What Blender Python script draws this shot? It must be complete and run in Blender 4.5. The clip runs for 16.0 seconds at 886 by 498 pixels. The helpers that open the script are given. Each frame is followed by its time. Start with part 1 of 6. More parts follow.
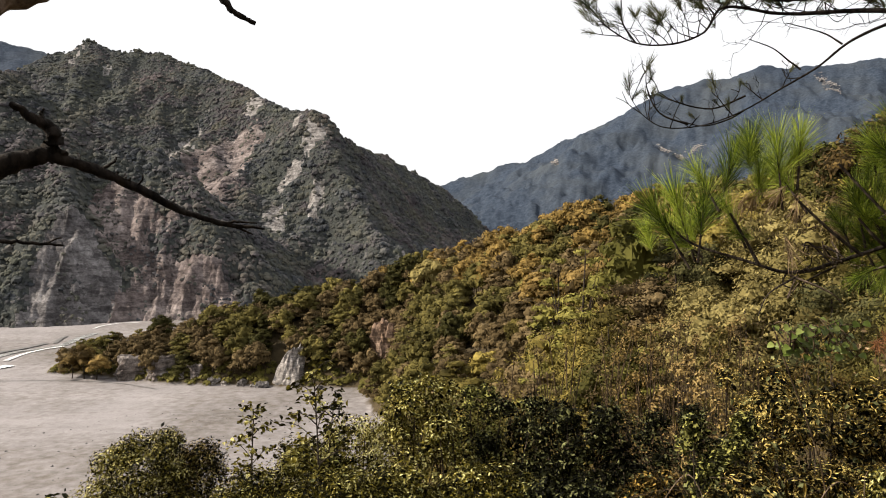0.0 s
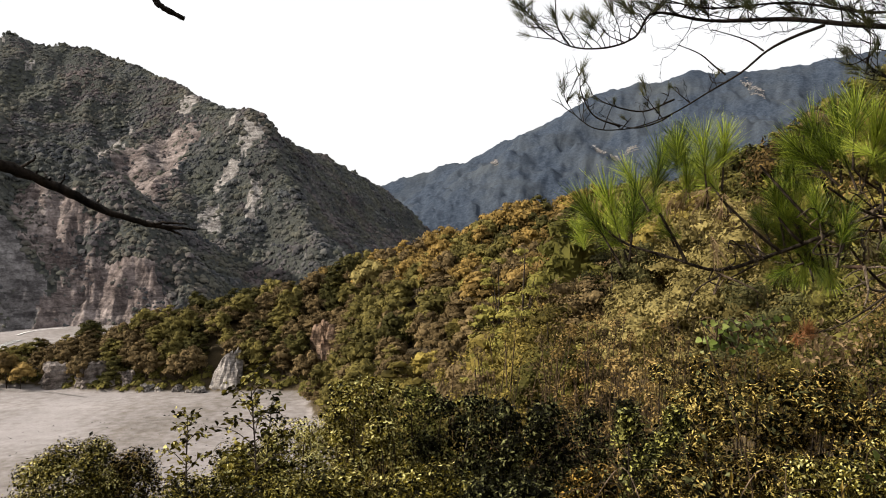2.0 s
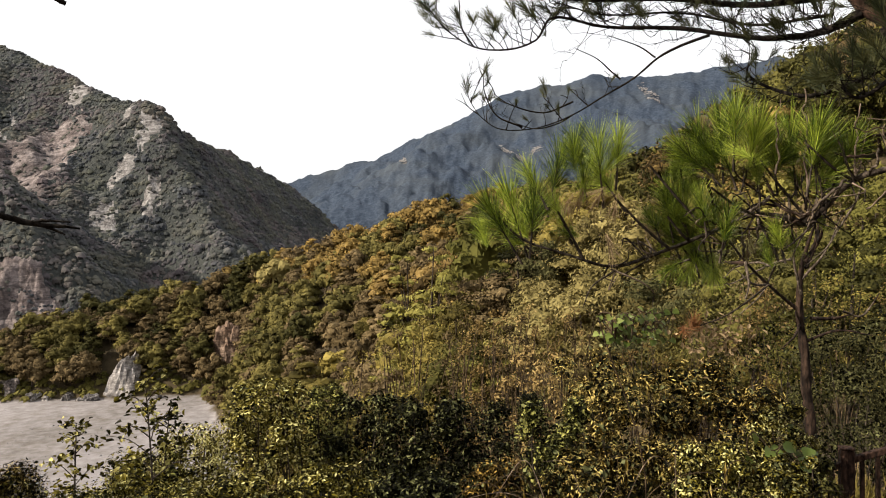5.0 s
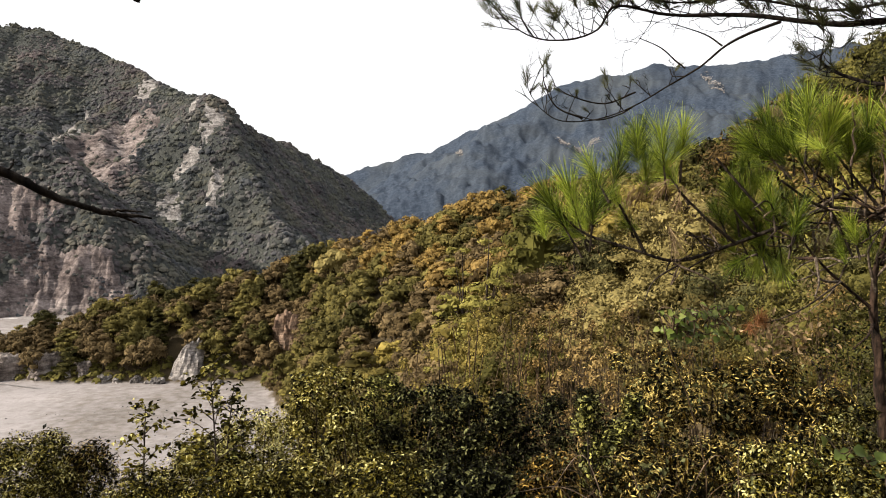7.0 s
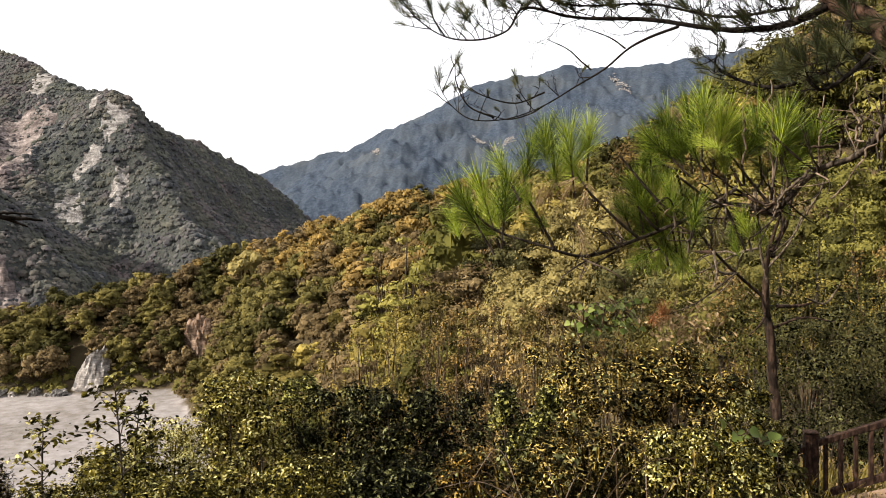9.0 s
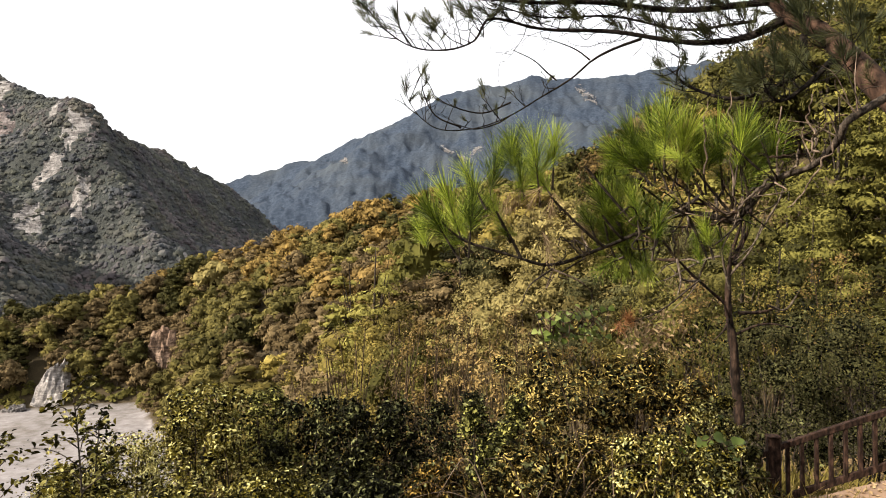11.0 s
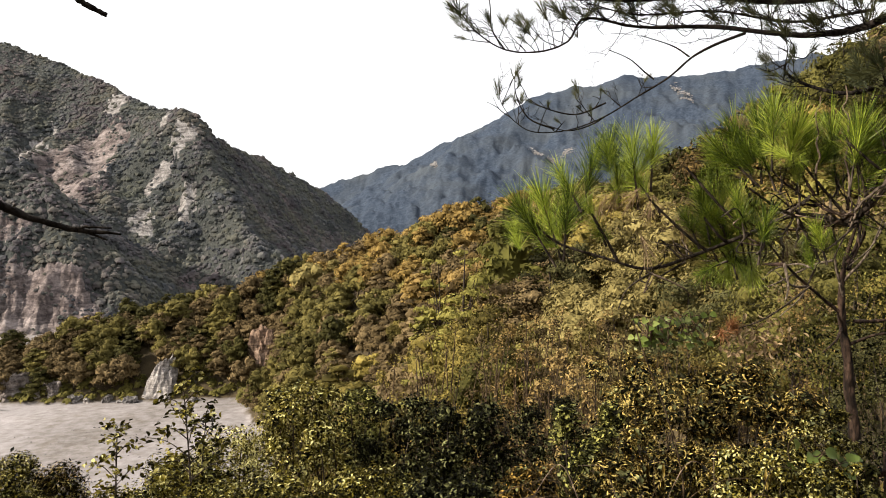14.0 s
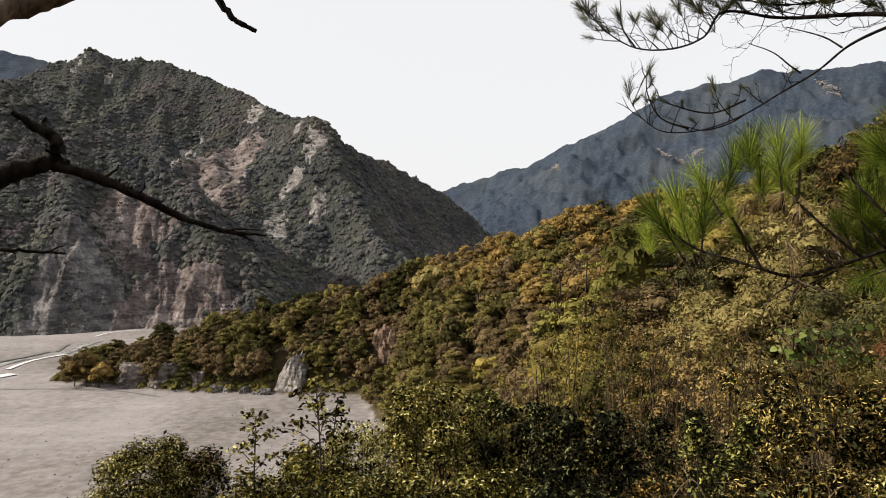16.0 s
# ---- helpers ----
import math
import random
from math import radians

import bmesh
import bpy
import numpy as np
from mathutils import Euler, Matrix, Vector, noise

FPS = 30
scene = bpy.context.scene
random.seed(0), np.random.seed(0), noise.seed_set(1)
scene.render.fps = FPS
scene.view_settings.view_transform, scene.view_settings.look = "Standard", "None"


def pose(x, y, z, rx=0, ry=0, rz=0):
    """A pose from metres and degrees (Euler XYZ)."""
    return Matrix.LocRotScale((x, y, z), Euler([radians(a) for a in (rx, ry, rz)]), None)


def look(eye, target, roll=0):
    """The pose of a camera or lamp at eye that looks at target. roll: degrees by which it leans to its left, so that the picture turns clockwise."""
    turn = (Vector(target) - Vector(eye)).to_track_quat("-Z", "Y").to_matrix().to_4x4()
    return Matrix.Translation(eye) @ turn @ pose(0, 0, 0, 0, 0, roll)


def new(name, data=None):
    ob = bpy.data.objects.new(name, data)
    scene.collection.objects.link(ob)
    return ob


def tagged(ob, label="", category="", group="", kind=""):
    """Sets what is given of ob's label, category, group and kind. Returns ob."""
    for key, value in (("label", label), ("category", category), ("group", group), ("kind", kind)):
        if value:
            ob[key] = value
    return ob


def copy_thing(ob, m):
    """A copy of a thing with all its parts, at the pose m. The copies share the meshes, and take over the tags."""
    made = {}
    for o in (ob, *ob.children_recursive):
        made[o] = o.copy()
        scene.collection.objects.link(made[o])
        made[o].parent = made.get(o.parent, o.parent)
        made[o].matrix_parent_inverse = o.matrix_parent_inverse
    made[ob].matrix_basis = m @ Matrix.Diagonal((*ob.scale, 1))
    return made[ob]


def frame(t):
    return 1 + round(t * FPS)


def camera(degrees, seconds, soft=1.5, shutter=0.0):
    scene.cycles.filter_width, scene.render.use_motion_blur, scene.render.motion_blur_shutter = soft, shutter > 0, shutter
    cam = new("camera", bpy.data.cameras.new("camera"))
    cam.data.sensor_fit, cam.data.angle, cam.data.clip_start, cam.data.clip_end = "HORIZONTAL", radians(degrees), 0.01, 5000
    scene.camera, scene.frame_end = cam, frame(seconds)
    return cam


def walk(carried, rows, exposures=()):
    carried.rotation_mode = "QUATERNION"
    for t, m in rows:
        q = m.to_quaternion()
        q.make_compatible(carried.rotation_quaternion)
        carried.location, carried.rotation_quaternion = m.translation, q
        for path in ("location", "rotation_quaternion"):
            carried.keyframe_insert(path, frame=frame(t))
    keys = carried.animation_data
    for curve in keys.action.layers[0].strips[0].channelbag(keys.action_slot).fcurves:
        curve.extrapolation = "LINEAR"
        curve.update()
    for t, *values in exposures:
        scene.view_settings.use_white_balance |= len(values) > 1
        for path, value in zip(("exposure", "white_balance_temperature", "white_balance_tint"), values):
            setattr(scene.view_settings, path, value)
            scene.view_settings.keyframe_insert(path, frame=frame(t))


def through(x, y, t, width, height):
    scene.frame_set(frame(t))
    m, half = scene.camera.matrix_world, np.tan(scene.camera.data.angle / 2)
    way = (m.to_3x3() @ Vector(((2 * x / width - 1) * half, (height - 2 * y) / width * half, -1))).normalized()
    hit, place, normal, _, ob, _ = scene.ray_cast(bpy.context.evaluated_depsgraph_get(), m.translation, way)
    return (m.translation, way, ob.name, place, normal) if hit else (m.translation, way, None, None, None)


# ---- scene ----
cam = camera(65.4, 16.0, soft=1.0)
EYE = 1.6
# seconds, yaw, pitch, roll in degrees: a hand-held pan, the lens swinging a few centimetres about the body
ROWS = [
    (0, 0, -0, -0),
    (0.5, -1.21, 0.16, -0.07),
    (1, -2.79, 0.09, 0.24),
    (1.5, -3.54, 0.08, 0.13),
    (2, -4.89, -0, 0.37),
    (2.5, -6.6, -0.01, 0.59),
    (3, -7.78, -0.05, 0.7),
    (3.5, -9.14, -0.09, 0.65),
    (4, -10.29, -0.07, 0.66),
    (4.2, -10.75, -0.1, 0.66),
    (5.25, -12.6, -0.25, 0.6),
    (6.3, -11.2, -0.6, 0.4),
    (6.5, -10.26, -0.41, 0.32),
    (7, -7.84, -0.85, 0.08),
    (7.5, -8.77, -0.8, 0.14),
    (8, -10.42, -1, 0.62),
    (8.5, -12.25, -1.04, 0.39),
    (9, -14.62, -1.01, 0.89),
    (9.5, -15.54, -0.77, 0.67),
    (9.7, -16.3, -0.65, 0.75),
    (10.75, -17.3, -0.35, 1.1),
    (11.8, -15.7, -0.05, 1.3),
    (12, -15.09, -0.02, 1.31),
    (12.5, -14.32, -0.04, 1.35),
    (13, -12.39, -0.06, 1.26),
    (13.5, -10.91, 0.01, 1.03),
    (14, -9.84, 0.1, 0.97),
    (14.5, -8.44, -0.05, 0.88),
    (15, -4.89, 0.25, 0.43),
    (15.5, -1.83, 0.49, 0.4),
    (16, 0.13, 0.48, 0.35),
]

walk(cam, [(t, pose(-0.0039 * yaw, 0, EYE, 90 + pitch, roll, yaw)) for t, yaw, pitch, roll in ROWS],
     exposures=[(0, 0.76), (1, 0.70), (4, 0.79), (7, 0.92), (9.5, 1.17), (13, 1.10), (14.5, 0.93), (16, 0.50)])

# ---------------------------------------------------------------- light
SUN_AZ, SUN_EL = -96.0, 33.0          # degrees right of +y, and up
world = bpy.data.worlds.new("sky")
scene.world = world
world.use_nodes = True
wn, wl = world.node_tree.nodes, world.node_tree.links
wn.clear()
sky = wn.new("ShaderNodeTexSky")
sky.sky_type, sky.sun_disc = "NISHITA", False
sky.sun_elevation, sky.sun_rotation = radians(SUN_EL), radians(SUN_AZ)
sky.air_density, sky.dust_density, sky.ozone_density = 1.0, 4.0, 1.0
veil = wn.new("ShaderNodeMix")        # thin bright cloud over the blue
veil.data_type = "RGBA"
veil.inputs[0].default_value = 0.82
veil.inputs[7].default_value = (10.4, 10.3, 10.3, 1)
wl.new(sky.outputs[0], veil.inputs[6])
back = wn.new("ShaderNodeBackground")
back.inputs[1].default_value = 0.071
wl.new(veil.outputs[2], back.inputs[0])
wo = wn.new("ShaderNodeOutputWorld")
wl.new(back.outputs[0], wo.inputs[0])

sun = new("sun", bpy.data.lights.new("sun", "SUN"))
sun.data.energy, sun.data.angle, sun.data.color = 5.0, radians(1.2), (1.0, 0.90, 0.765)
sun_way = Vector((math.sin(radians(SUN_AZ)) * math.cos(radians(SUN_EL)), math.cos(radians(SUN_AZ)) * math.cos(radians(SUN_EL)), math.sin(radians(SUN_EL))))
sun.matrix_world = look(sun_way * 50, (0, 0, 0))

# ---------------------------------------------------------------- materials


class Nodes:
    """A small builder for node materials."""

    def __init__(self, name):
        self.mat = bpy.data.materials.new(name)
        self.mat.use_nodes = True
        self.n, self.l = self.mat.node_tree.nodes, self.mat.node_tree.links
        self.n.clear()
        self.out = self.n.new("ShaderNodeOutputMaterial")
        self.place = self.n.new("ShaderNodeTexCoord").outputs["Object"]

    def node(self, kind, **links):
        nd = self.n.new(kind)
        for key, val in links.items():
            sock = nd.inputs[int(key[1:])] if key[0] == "i" and key[1:].isdigit() else nd.inputs[key]
            if isinstance(val, bpy.types.NodeSocket):
                self.l.new(val, sock)
            else:
                sock.default_value = val
        return nd

    def stretch(self, sx, sy, sz):
        return self.node("ShaderNodeMapping", Vector=self.place, Scale=(sx, sy, sz)).outputs[0]

    def noise(self, scale, detail=4.0, rough=0.55, at=None):
        return self.node("ShaderNodeTexNoise", Vector=at or self.place, Scale=scale, Detail=detail, Roughness=rough).outputs[0]

    def ramp(self, fac, *stops):
        nd = self.node("ShaderNodeValToRGB", Fac=fac)
        el = nd.color_ramp.elements
        while len(el) < len(stops):
            el.new(0.5)
        for e, (p, c) in zip(el, stops):
            e.position, e.color = p, (*c, 1)
        return nd.outputs[0]

    def mix(self, fac, a, b, blend="MIX"):
        nd = self.n.new("ShaderNodeMix")
        nd.data_type, nd.blend_type = "RGBA", blend
        for sock, val in ((nd.inputs[0], fac), (nd.inputs[6], a), (nd.inputs[7], b)):
            if isinstance(val, bpy.types.NodeSocket):
                self.l.new(val, sock)
            else:
                sock.default_value = val if isinstance(val, float) else (*val, 1)
        return nd.outputs[2]

    def bump(self, height, strength, distance):
        return self.node("ShaderNodeBump", Height=height, Strength=strength, Distance=distance).outputs[0]

    def finish(self, colour, rough=0.8, bump=None, gloss=0.3, through=0.0):
        b = self.node("ShaderNodeBsdfPrincipled", Roughness=rough)
        b.inputs["Specular IOR Level"].default_value = gloss
        self.l.new(colour, b.inputs["Base Color"])
        if bump is not None:
            self.l.new(bump, b.inputs["Normal"])
        top = b.outputs[0]
        if through:
            tr = self.node("ShaderNodeBsdfTranslucent", Color=colour)
            top = self.node("ShaderNodeMixShader", i0=through, i1=top, i2=tr.outputs[0]).outputs[0]
        self.l.new(top, self.out.inputs[0])
        return self.mat


def leafy(name, dark, mid, light, rough=0.65, gloss=0.03, through=0.06, spread=0.55, leafwise=0.3, shift=0.0, patch=0.0):
    """Foliage: tint varies by plant, patch and leaf; dark ends paint in inner shade."""
    m = Nodes(name)
    whole = m.n.new("ShaderNodeObjectInfo").outputs["Random"]
    leaf = m.n.new("ShaderNodeNewGeometry").outputs["Random Per Island"]
    world_place = m.n.new("ShaderNodeNewGeometry").outputs["Position"]
    total = None
    # patch paints in light and dark clumps, and single pale leaves as glints
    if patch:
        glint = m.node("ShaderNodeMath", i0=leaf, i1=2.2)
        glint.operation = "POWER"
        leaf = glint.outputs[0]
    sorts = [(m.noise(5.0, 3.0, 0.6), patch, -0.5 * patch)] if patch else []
    for sock, gain, add in (*sorts, (whole, spread, -shift), (leaf, leafwise, 0.0), (m.noise(0.5, 2.0), 0.8 if patch else 0.5, -0.4 if patch else -0.22), (m.noise(0.13, 2.0, at=world_place), 1.2, -0.52)):
        nd = m.node("ShaderNodeMath", i0=sock, i1=gain, i2=add)
        nd.operation = "MULTIPLY_ADD"
        total = nd.outputs[0] if total is None else m.node("ShaderNodeMath", i0=total, i1=nd.outputs[0]).outputs[0]
    col = m.ramp(total, (0.06, dark), (0.46, mid), (0.95, light))
    return m.finish(col, rough, gloss=gloss, through=through)


def canopy(name, dark, mid, light, warm, scale=1.0):
    """Woods seen from far: tints that change from crown to crown, patches of turning leaves."""
    m = Nodes(name)
    leaf = m.n.new("ShaderNodeNewGeometry").outputs["Random Per Island"]
    tint = m.mix(0.36, m.ramp(m.noise(0.14 * scale, 3.0), (0.32, (0, 0, 0)), (0.68, (1, 1, 1))), leaf)
    col = m.ramp(tint, (0.0, dark), (0.5, mid), (1.0, light))
    turn = m.ramp(m.noise(0.014 * scale, 4.0), (0.43, (0, 0, 0)), (0.70, (1, 1, 1)))
    col = m.mix(turn, col, m.mix(0.6, col, warm))
    # broad dark bluish patches paint in shadow zones of the slopes
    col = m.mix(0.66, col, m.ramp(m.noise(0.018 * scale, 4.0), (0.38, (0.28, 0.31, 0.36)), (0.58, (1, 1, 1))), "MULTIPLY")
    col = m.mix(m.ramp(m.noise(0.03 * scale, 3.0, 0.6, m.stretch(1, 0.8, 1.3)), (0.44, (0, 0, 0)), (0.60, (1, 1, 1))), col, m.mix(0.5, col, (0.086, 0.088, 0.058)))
    return m.finish(col, 0.9, None, 0.1)


def bark(name, dark, light, scale=30.0):
    m = Nodes(name)
    grain = m.noise(scale, 7.0, 0.7, m.stretch(1, 1, 0.25))
    plate = m.node("ShaderNodeTexVoronoi", Vector=m.stretch(1, 1, 0.45), Scale=scale * 0.9).outputs[0]
    lichen = m.noise(scale * 0.3, 5.0, 0.7)
    col = m.ramp(grain, (0.38, dark), (0.62, light))
    col = m.mix(0.7, col, m.ramp(plate, (0.25, (1, 1, 1)), (0.62, (0.25, 0.24, 0.23))), "MULTIPLY")
    col = m.mix(m.ramp(lichen, (0.58, (0, 0, 0)), (0.72, (0.5, 0.5, 0.5))), col, tuple(min(1.0, c * 1.5) for c in light))
    return m.finish(col, 0.92, m.bump(m.mix(0.5, grain, plate), 1.0, 0.03), 0.12)


def far_slope():
    """Distant woods that blend into fine mottling, with blue-grey haze painted in."""
    m = Nodes("far_woods")
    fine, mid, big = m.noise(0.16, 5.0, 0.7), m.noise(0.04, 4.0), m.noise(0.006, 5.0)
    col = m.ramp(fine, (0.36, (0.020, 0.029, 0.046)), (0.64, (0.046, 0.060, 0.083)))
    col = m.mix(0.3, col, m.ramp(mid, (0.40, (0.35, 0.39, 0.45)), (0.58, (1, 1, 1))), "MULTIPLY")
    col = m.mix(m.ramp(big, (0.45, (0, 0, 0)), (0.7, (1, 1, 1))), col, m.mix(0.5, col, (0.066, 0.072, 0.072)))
    return m.finish(col, 0.95, m.bump(m.mix(0.4, fine, mid), 1.0, 4.0), 0.1)


def rock(name, dark, mid, light, scale):
    m = Nodes(name)
    big = m.noise(scale, 9.0, 0.72)
    streak = m.noise(scale * 3.0, 8.0, 0.75, m.stretch(1, 1, 0.75))
    fine = m.noise(scale * 14.0, 6.0, 0.75)
    bed = m.noise(scale * 2.2, 8.0, 0.72, m.stretch(0.5, 0.5, 2.6))
    crack = m.node("ShaderNodeTexVoronoi", Vector=m.stretch(1, 1, 0.5), Scale=scale * 7.0).outputs[0]
    col = m.ramp(big, (0.36, dark), (0.5, mid), (0.64, light))
    col = m.mix(0.75, col, m.ramp(streak, (0.38, (0.28, 0.27, 0.26)), (0.58, (1, 1, 1))), "MULTIPLY")
    col = m.mix(0.6, col, m.ramp(fine, (0.38, (0.4, 0.39, 0.38)), (0.58, (1, 1, 1))), "MULTIPLY")
    col = m.mix(0.75, col, m.ramp(bed, (0.42, (0.26, 0.25, 0.26)), (0.53, (1, 1, 1))), "MULTIPLY")
    return m.finish(col, 0.95, m.bump(m.mix(0.4, m.mix(0.5, m.mix(0.5, streak, bed), fine), crack), 1.0, 0.12 / scale), 0.15)


def valley_ground():
    """Leaf-strewn soil on the slopes, grey gravel and sand on the river's flat bed."""
    m = Nodes("valley_ground")
    a = m.noise(0.25, 5.0)
    b = m.noise(6.0, 5.0, 0.7)
    soil = m.mix(0.5, m.ramp(a, (0.35, (0.022, 0.020, 0.010)), (0.65, (0.07, 0.052, 0.025))), m.ramp(b, (0.35, (0.016, 0.013, 0.007)), (0.7, (0.11, 0.075, 0.038))))
    flow = m.noise(0.05, 7.0, 0.62, m.stretch(0.35, 1.0, 1))
    fine = m.noise(0.9, 6.0, 0.7)
    stones = m.noise(0.22, 6.0, 0.75, m.stretch(0.6, 1.0, 1))
    streak = m.noise(0.13, 7.0, 0.75, m.stretch(0.25, 1.0, 1))
    sand = m.ramp(flow, (0.3, (0.250, 0.231, 0.230)), (0.5, (0.284, 0.262, 0.261)), (0.7, (0.325, 0.300, 0.299)))
    sand = m.mix(0.25, sand, m.ramp(fine, (0.3, (0.35, 0.34, 0.33)), (0.65, (1, 1, 1))), "MULTIPLY")
    sand = m.mix(0.22, sand, m.ramp(stones, (0.35, (0.5, 0.49, 0.48)), (0.6, (1, 1, 1))), "MULTIPLY")
    grit = m.noise(3.2, 4.0, 0.8)
    pebbles = m.node("ShaderNodeTexVoronoi", Vector=m.place, Scale=0.45).outputs[0]
    sand = m.mix(0.25, sand, m.ramp(grit, (0.36, (0.5, 0.49, 0.48)), (0.6, (1.0, 1.0, 1.0))), "MULTIPLY")
    sand = m.mix(0.3, sand, m.ramp(pebbles, (0.05, (0.35, 0.34, 0.33)), (0.16, (1, 1, 1))), "MULTIPLY")
    fist = m.node("ShaderNodeTexVoronoi", Vector=m.place, Scale=1.2).outputs[0]
    sand = m.mix(0.3, sand, m.ramp(fist, (0.06, (0.4, 0.39, 0.38)), (0.2, (1, 1, 1))), "MULTIPLY")
    sand = m.mix(0.22, sand, m.ramp(streak, (0.36, (0.45, 0.44, 0.43)), (0.46, (1, 1, 1))), "MULTIPLY")
    z = m.node("ShaderNodeSeparateXYZ", Vector=m.place).outputs[2]
    h = m.node("ShaderNodeMath", i0=z, i1=m.node("ShaderNodeMath", i0=m.noise(0.4, 3.0), i1=0.4).outputs[0])
    up = m.ramp(m.node("ShaderNodeMapRange", Value=h.outputs[0], i1=-42.6, i2=-41.8).outputs[0], (0.0, (0, 0, 0)), (1.0, (1, 1, 1)))
    return m.finish(m.mix(up, sand, soil), 0.93, m.bump(m.mix(0.5, b, fine), 0.8, 0.15), 0.2)


def wooded_slope():
    m = Nodes("wooded_slope")
    a, b = m.noise(0.02, 5.0), m.noise(0.25, 5.0, 0.7)
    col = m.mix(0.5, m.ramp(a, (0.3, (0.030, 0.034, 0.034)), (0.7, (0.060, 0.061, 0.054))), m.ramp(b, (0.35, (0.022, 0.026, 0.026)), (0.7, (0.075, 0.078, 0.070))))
    return m.finish(col, 0.95, m.bump(b, 1.0, 2.5), 0.1)


def plain(name, colour, rough=0.7, scale=20.0, gloss=0.3):
    m = Nodes(name)
    g = m.noise(scale, 5.0)
    col = m.mix(0.5, colour, m.ramp(g, (0.3, tuple(c * 0.45 for c in colour)), (0.7, tuple(min(1, c * 1.35) for c in colour))))
    return m.finish(col, rough, m.bump(g, 0.4, 0.01), gloss)


def stream_water():
    m = Nodes("stream_water")
    rip = m.noise(0.8, 4.0, at=m.stretch(0.4, 1, 1))
    col = m.ramp(rip, (0.4, (0.16, 0.16, 0.15)), (0.62, (0.62, 0.62, 0.61)))
    return m.finish(col, 0.15, m.bump(rip, 0.4, 0.1), 0.5)


M_GROUND, M_SLOPE, M_WATER = valley_ground(), wooded_slope(), stream_water()
M_GREYROCK = rock("grey_rock", (0.085, 0.079, 0.080), (0.175, 0.164, 0.165), (0.31, 0.295, 0.295), 0.045)
M_TANROCK = rock("tan_rock", (0.115, 0.090, 0.085), (0.225, 0.186, 0.176), (0.35, 0.302, 0.286), 0.045)
M_PALEROCK = rock("pale_rock", (0.17, 0.155, 0.147), (0.29, 0.272, 0.26), (0.42, 0.40, 0.385), 0.12)
M_BANKROCK = rock("bank_rock", (0.15, 0.125, 0.112), (0.28, 0.243, 0.222), (0.42, 0.378, 0.35), 0.16)
M_SLAB = rock("pale_slab", (0.31, 0.285, 0.266), (0.48, 0.447, 0.42), (0.62, 0.585, 0.555), 0.10)
M_REDEARTH = rock("red_earth", (0.18, 0.117, 0.080), (0.31, 0.212, 0.150), (0.43, 0.315, 0.235), 0.15)
# greyed, bluish tints put the haze into the crowns' colour
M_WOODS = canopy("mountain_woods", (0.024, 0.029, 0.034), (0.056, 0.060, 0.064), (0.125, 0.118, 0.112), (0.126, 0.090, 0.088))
M_FARWOODS = far_slope()
M_BARK = bark("grey_bark", (0.016, 0.012, 0.009), (0.095, 0.074, 0.056))
M_PINEBARK = bark("pine_bark", (0.018, 0.011, 0.008), (0.115, 0.066, 0.044), 14.0)
# near-black wood: canopy shade and backlight are put into the colour
M_DEADWOOD = bark("dead_wood", (0.005, 0.004, 0.003), (0.030, 0.023, 0.018), 26.0)
M_PALEWOOD = bark("pale_wood", (0.12, 0.085, 0.06), (0.28, 0.21, 0.16), 26.0)
M_FENCE = bark("fence_timber", (0.011, 0.006, 0.004), (0.062, 0.034, 0.023), 24.0)
M_GREYTWIG = bark("grey_twig", (0.045, 0.034, 0.025), (0.21, 0.165, 0.125), 40.0)
M_FOAM = plain("white_water", (0.64, 0.63, 0.62), 0.5, 0.6)
M_STEM = bark("dry_stem", (0.030, 0.019, 0.010), (0.14, 0.098, 0.055), 40.0)
M_OCHRE = leafy("ochre_leaves", (0.0200, 0.0133, 0.0051), (0.1043, 0.0698, 0.0240), (0.2806, 0.1880, 0.0625))
M_OLIVE = leafy("olive_leaves", (0.0135, 0.0116, 0.0034), (0.0810, 0.0655, 0.0176), (0.2440, 0.1890, 0.0490))
M_BROWN = leafy("brown_leaves", (0.0194, 0.0140, 0.0067), (0.0832, 0.0597, 0.0282), (0.2060, 0.1500, 0.0725))
M_GREEN = leafy("green_leaves", (0.0079, 0.0079, 0.0022), (0.0457, 0.0432, 0.0121), (0.1303, 0.1136, 0.0307))
M_LIME = leafy("lime_leaves", (0.0170, 0.0165, 0.0038), (0.1080, 0.0990, 0.0230), (0.2700, 0.2380, 0.0640))
# from here on, pale ends paint glints on nearly matt near leaves
M_GLINT = leafy("glint_leaves", (0.0040, 0.0046, 0.0008), (0.0245, 0.0246, 0.0040), (0.3211, 0.3065, 0.0880), 0.5, 0.03, 0.08, 0.30, 1.0, 0.15, 1.9)
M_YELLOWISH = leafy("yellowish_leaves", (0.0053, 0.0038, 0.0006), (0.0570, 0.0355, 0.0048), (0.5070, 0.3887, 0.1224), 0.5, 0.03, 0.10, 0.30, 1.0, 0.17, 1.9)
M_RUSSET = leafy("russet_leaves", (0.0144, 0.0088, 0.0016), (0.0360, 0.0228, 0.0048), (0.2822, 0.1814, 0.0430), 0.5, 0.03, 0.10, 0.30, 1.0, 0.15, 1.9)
M_NEEDLE = leafy("pine_needles", (0.0085, 0.0170, 0.0020), (0.0520, 0.0860, 0.0050), (0.3600, 0.4255, 0.0500), 0.42, 0.2, 0.24, leafwise=0.75, shift=0.2)
M_DRYNEEDLE = leafy("withered_needles", (0.07, 0.045, 0.022), (0.16, 0.105, 0.055), (0.30, 0.21, 0.12), 0.6, 0.2, 0.12)
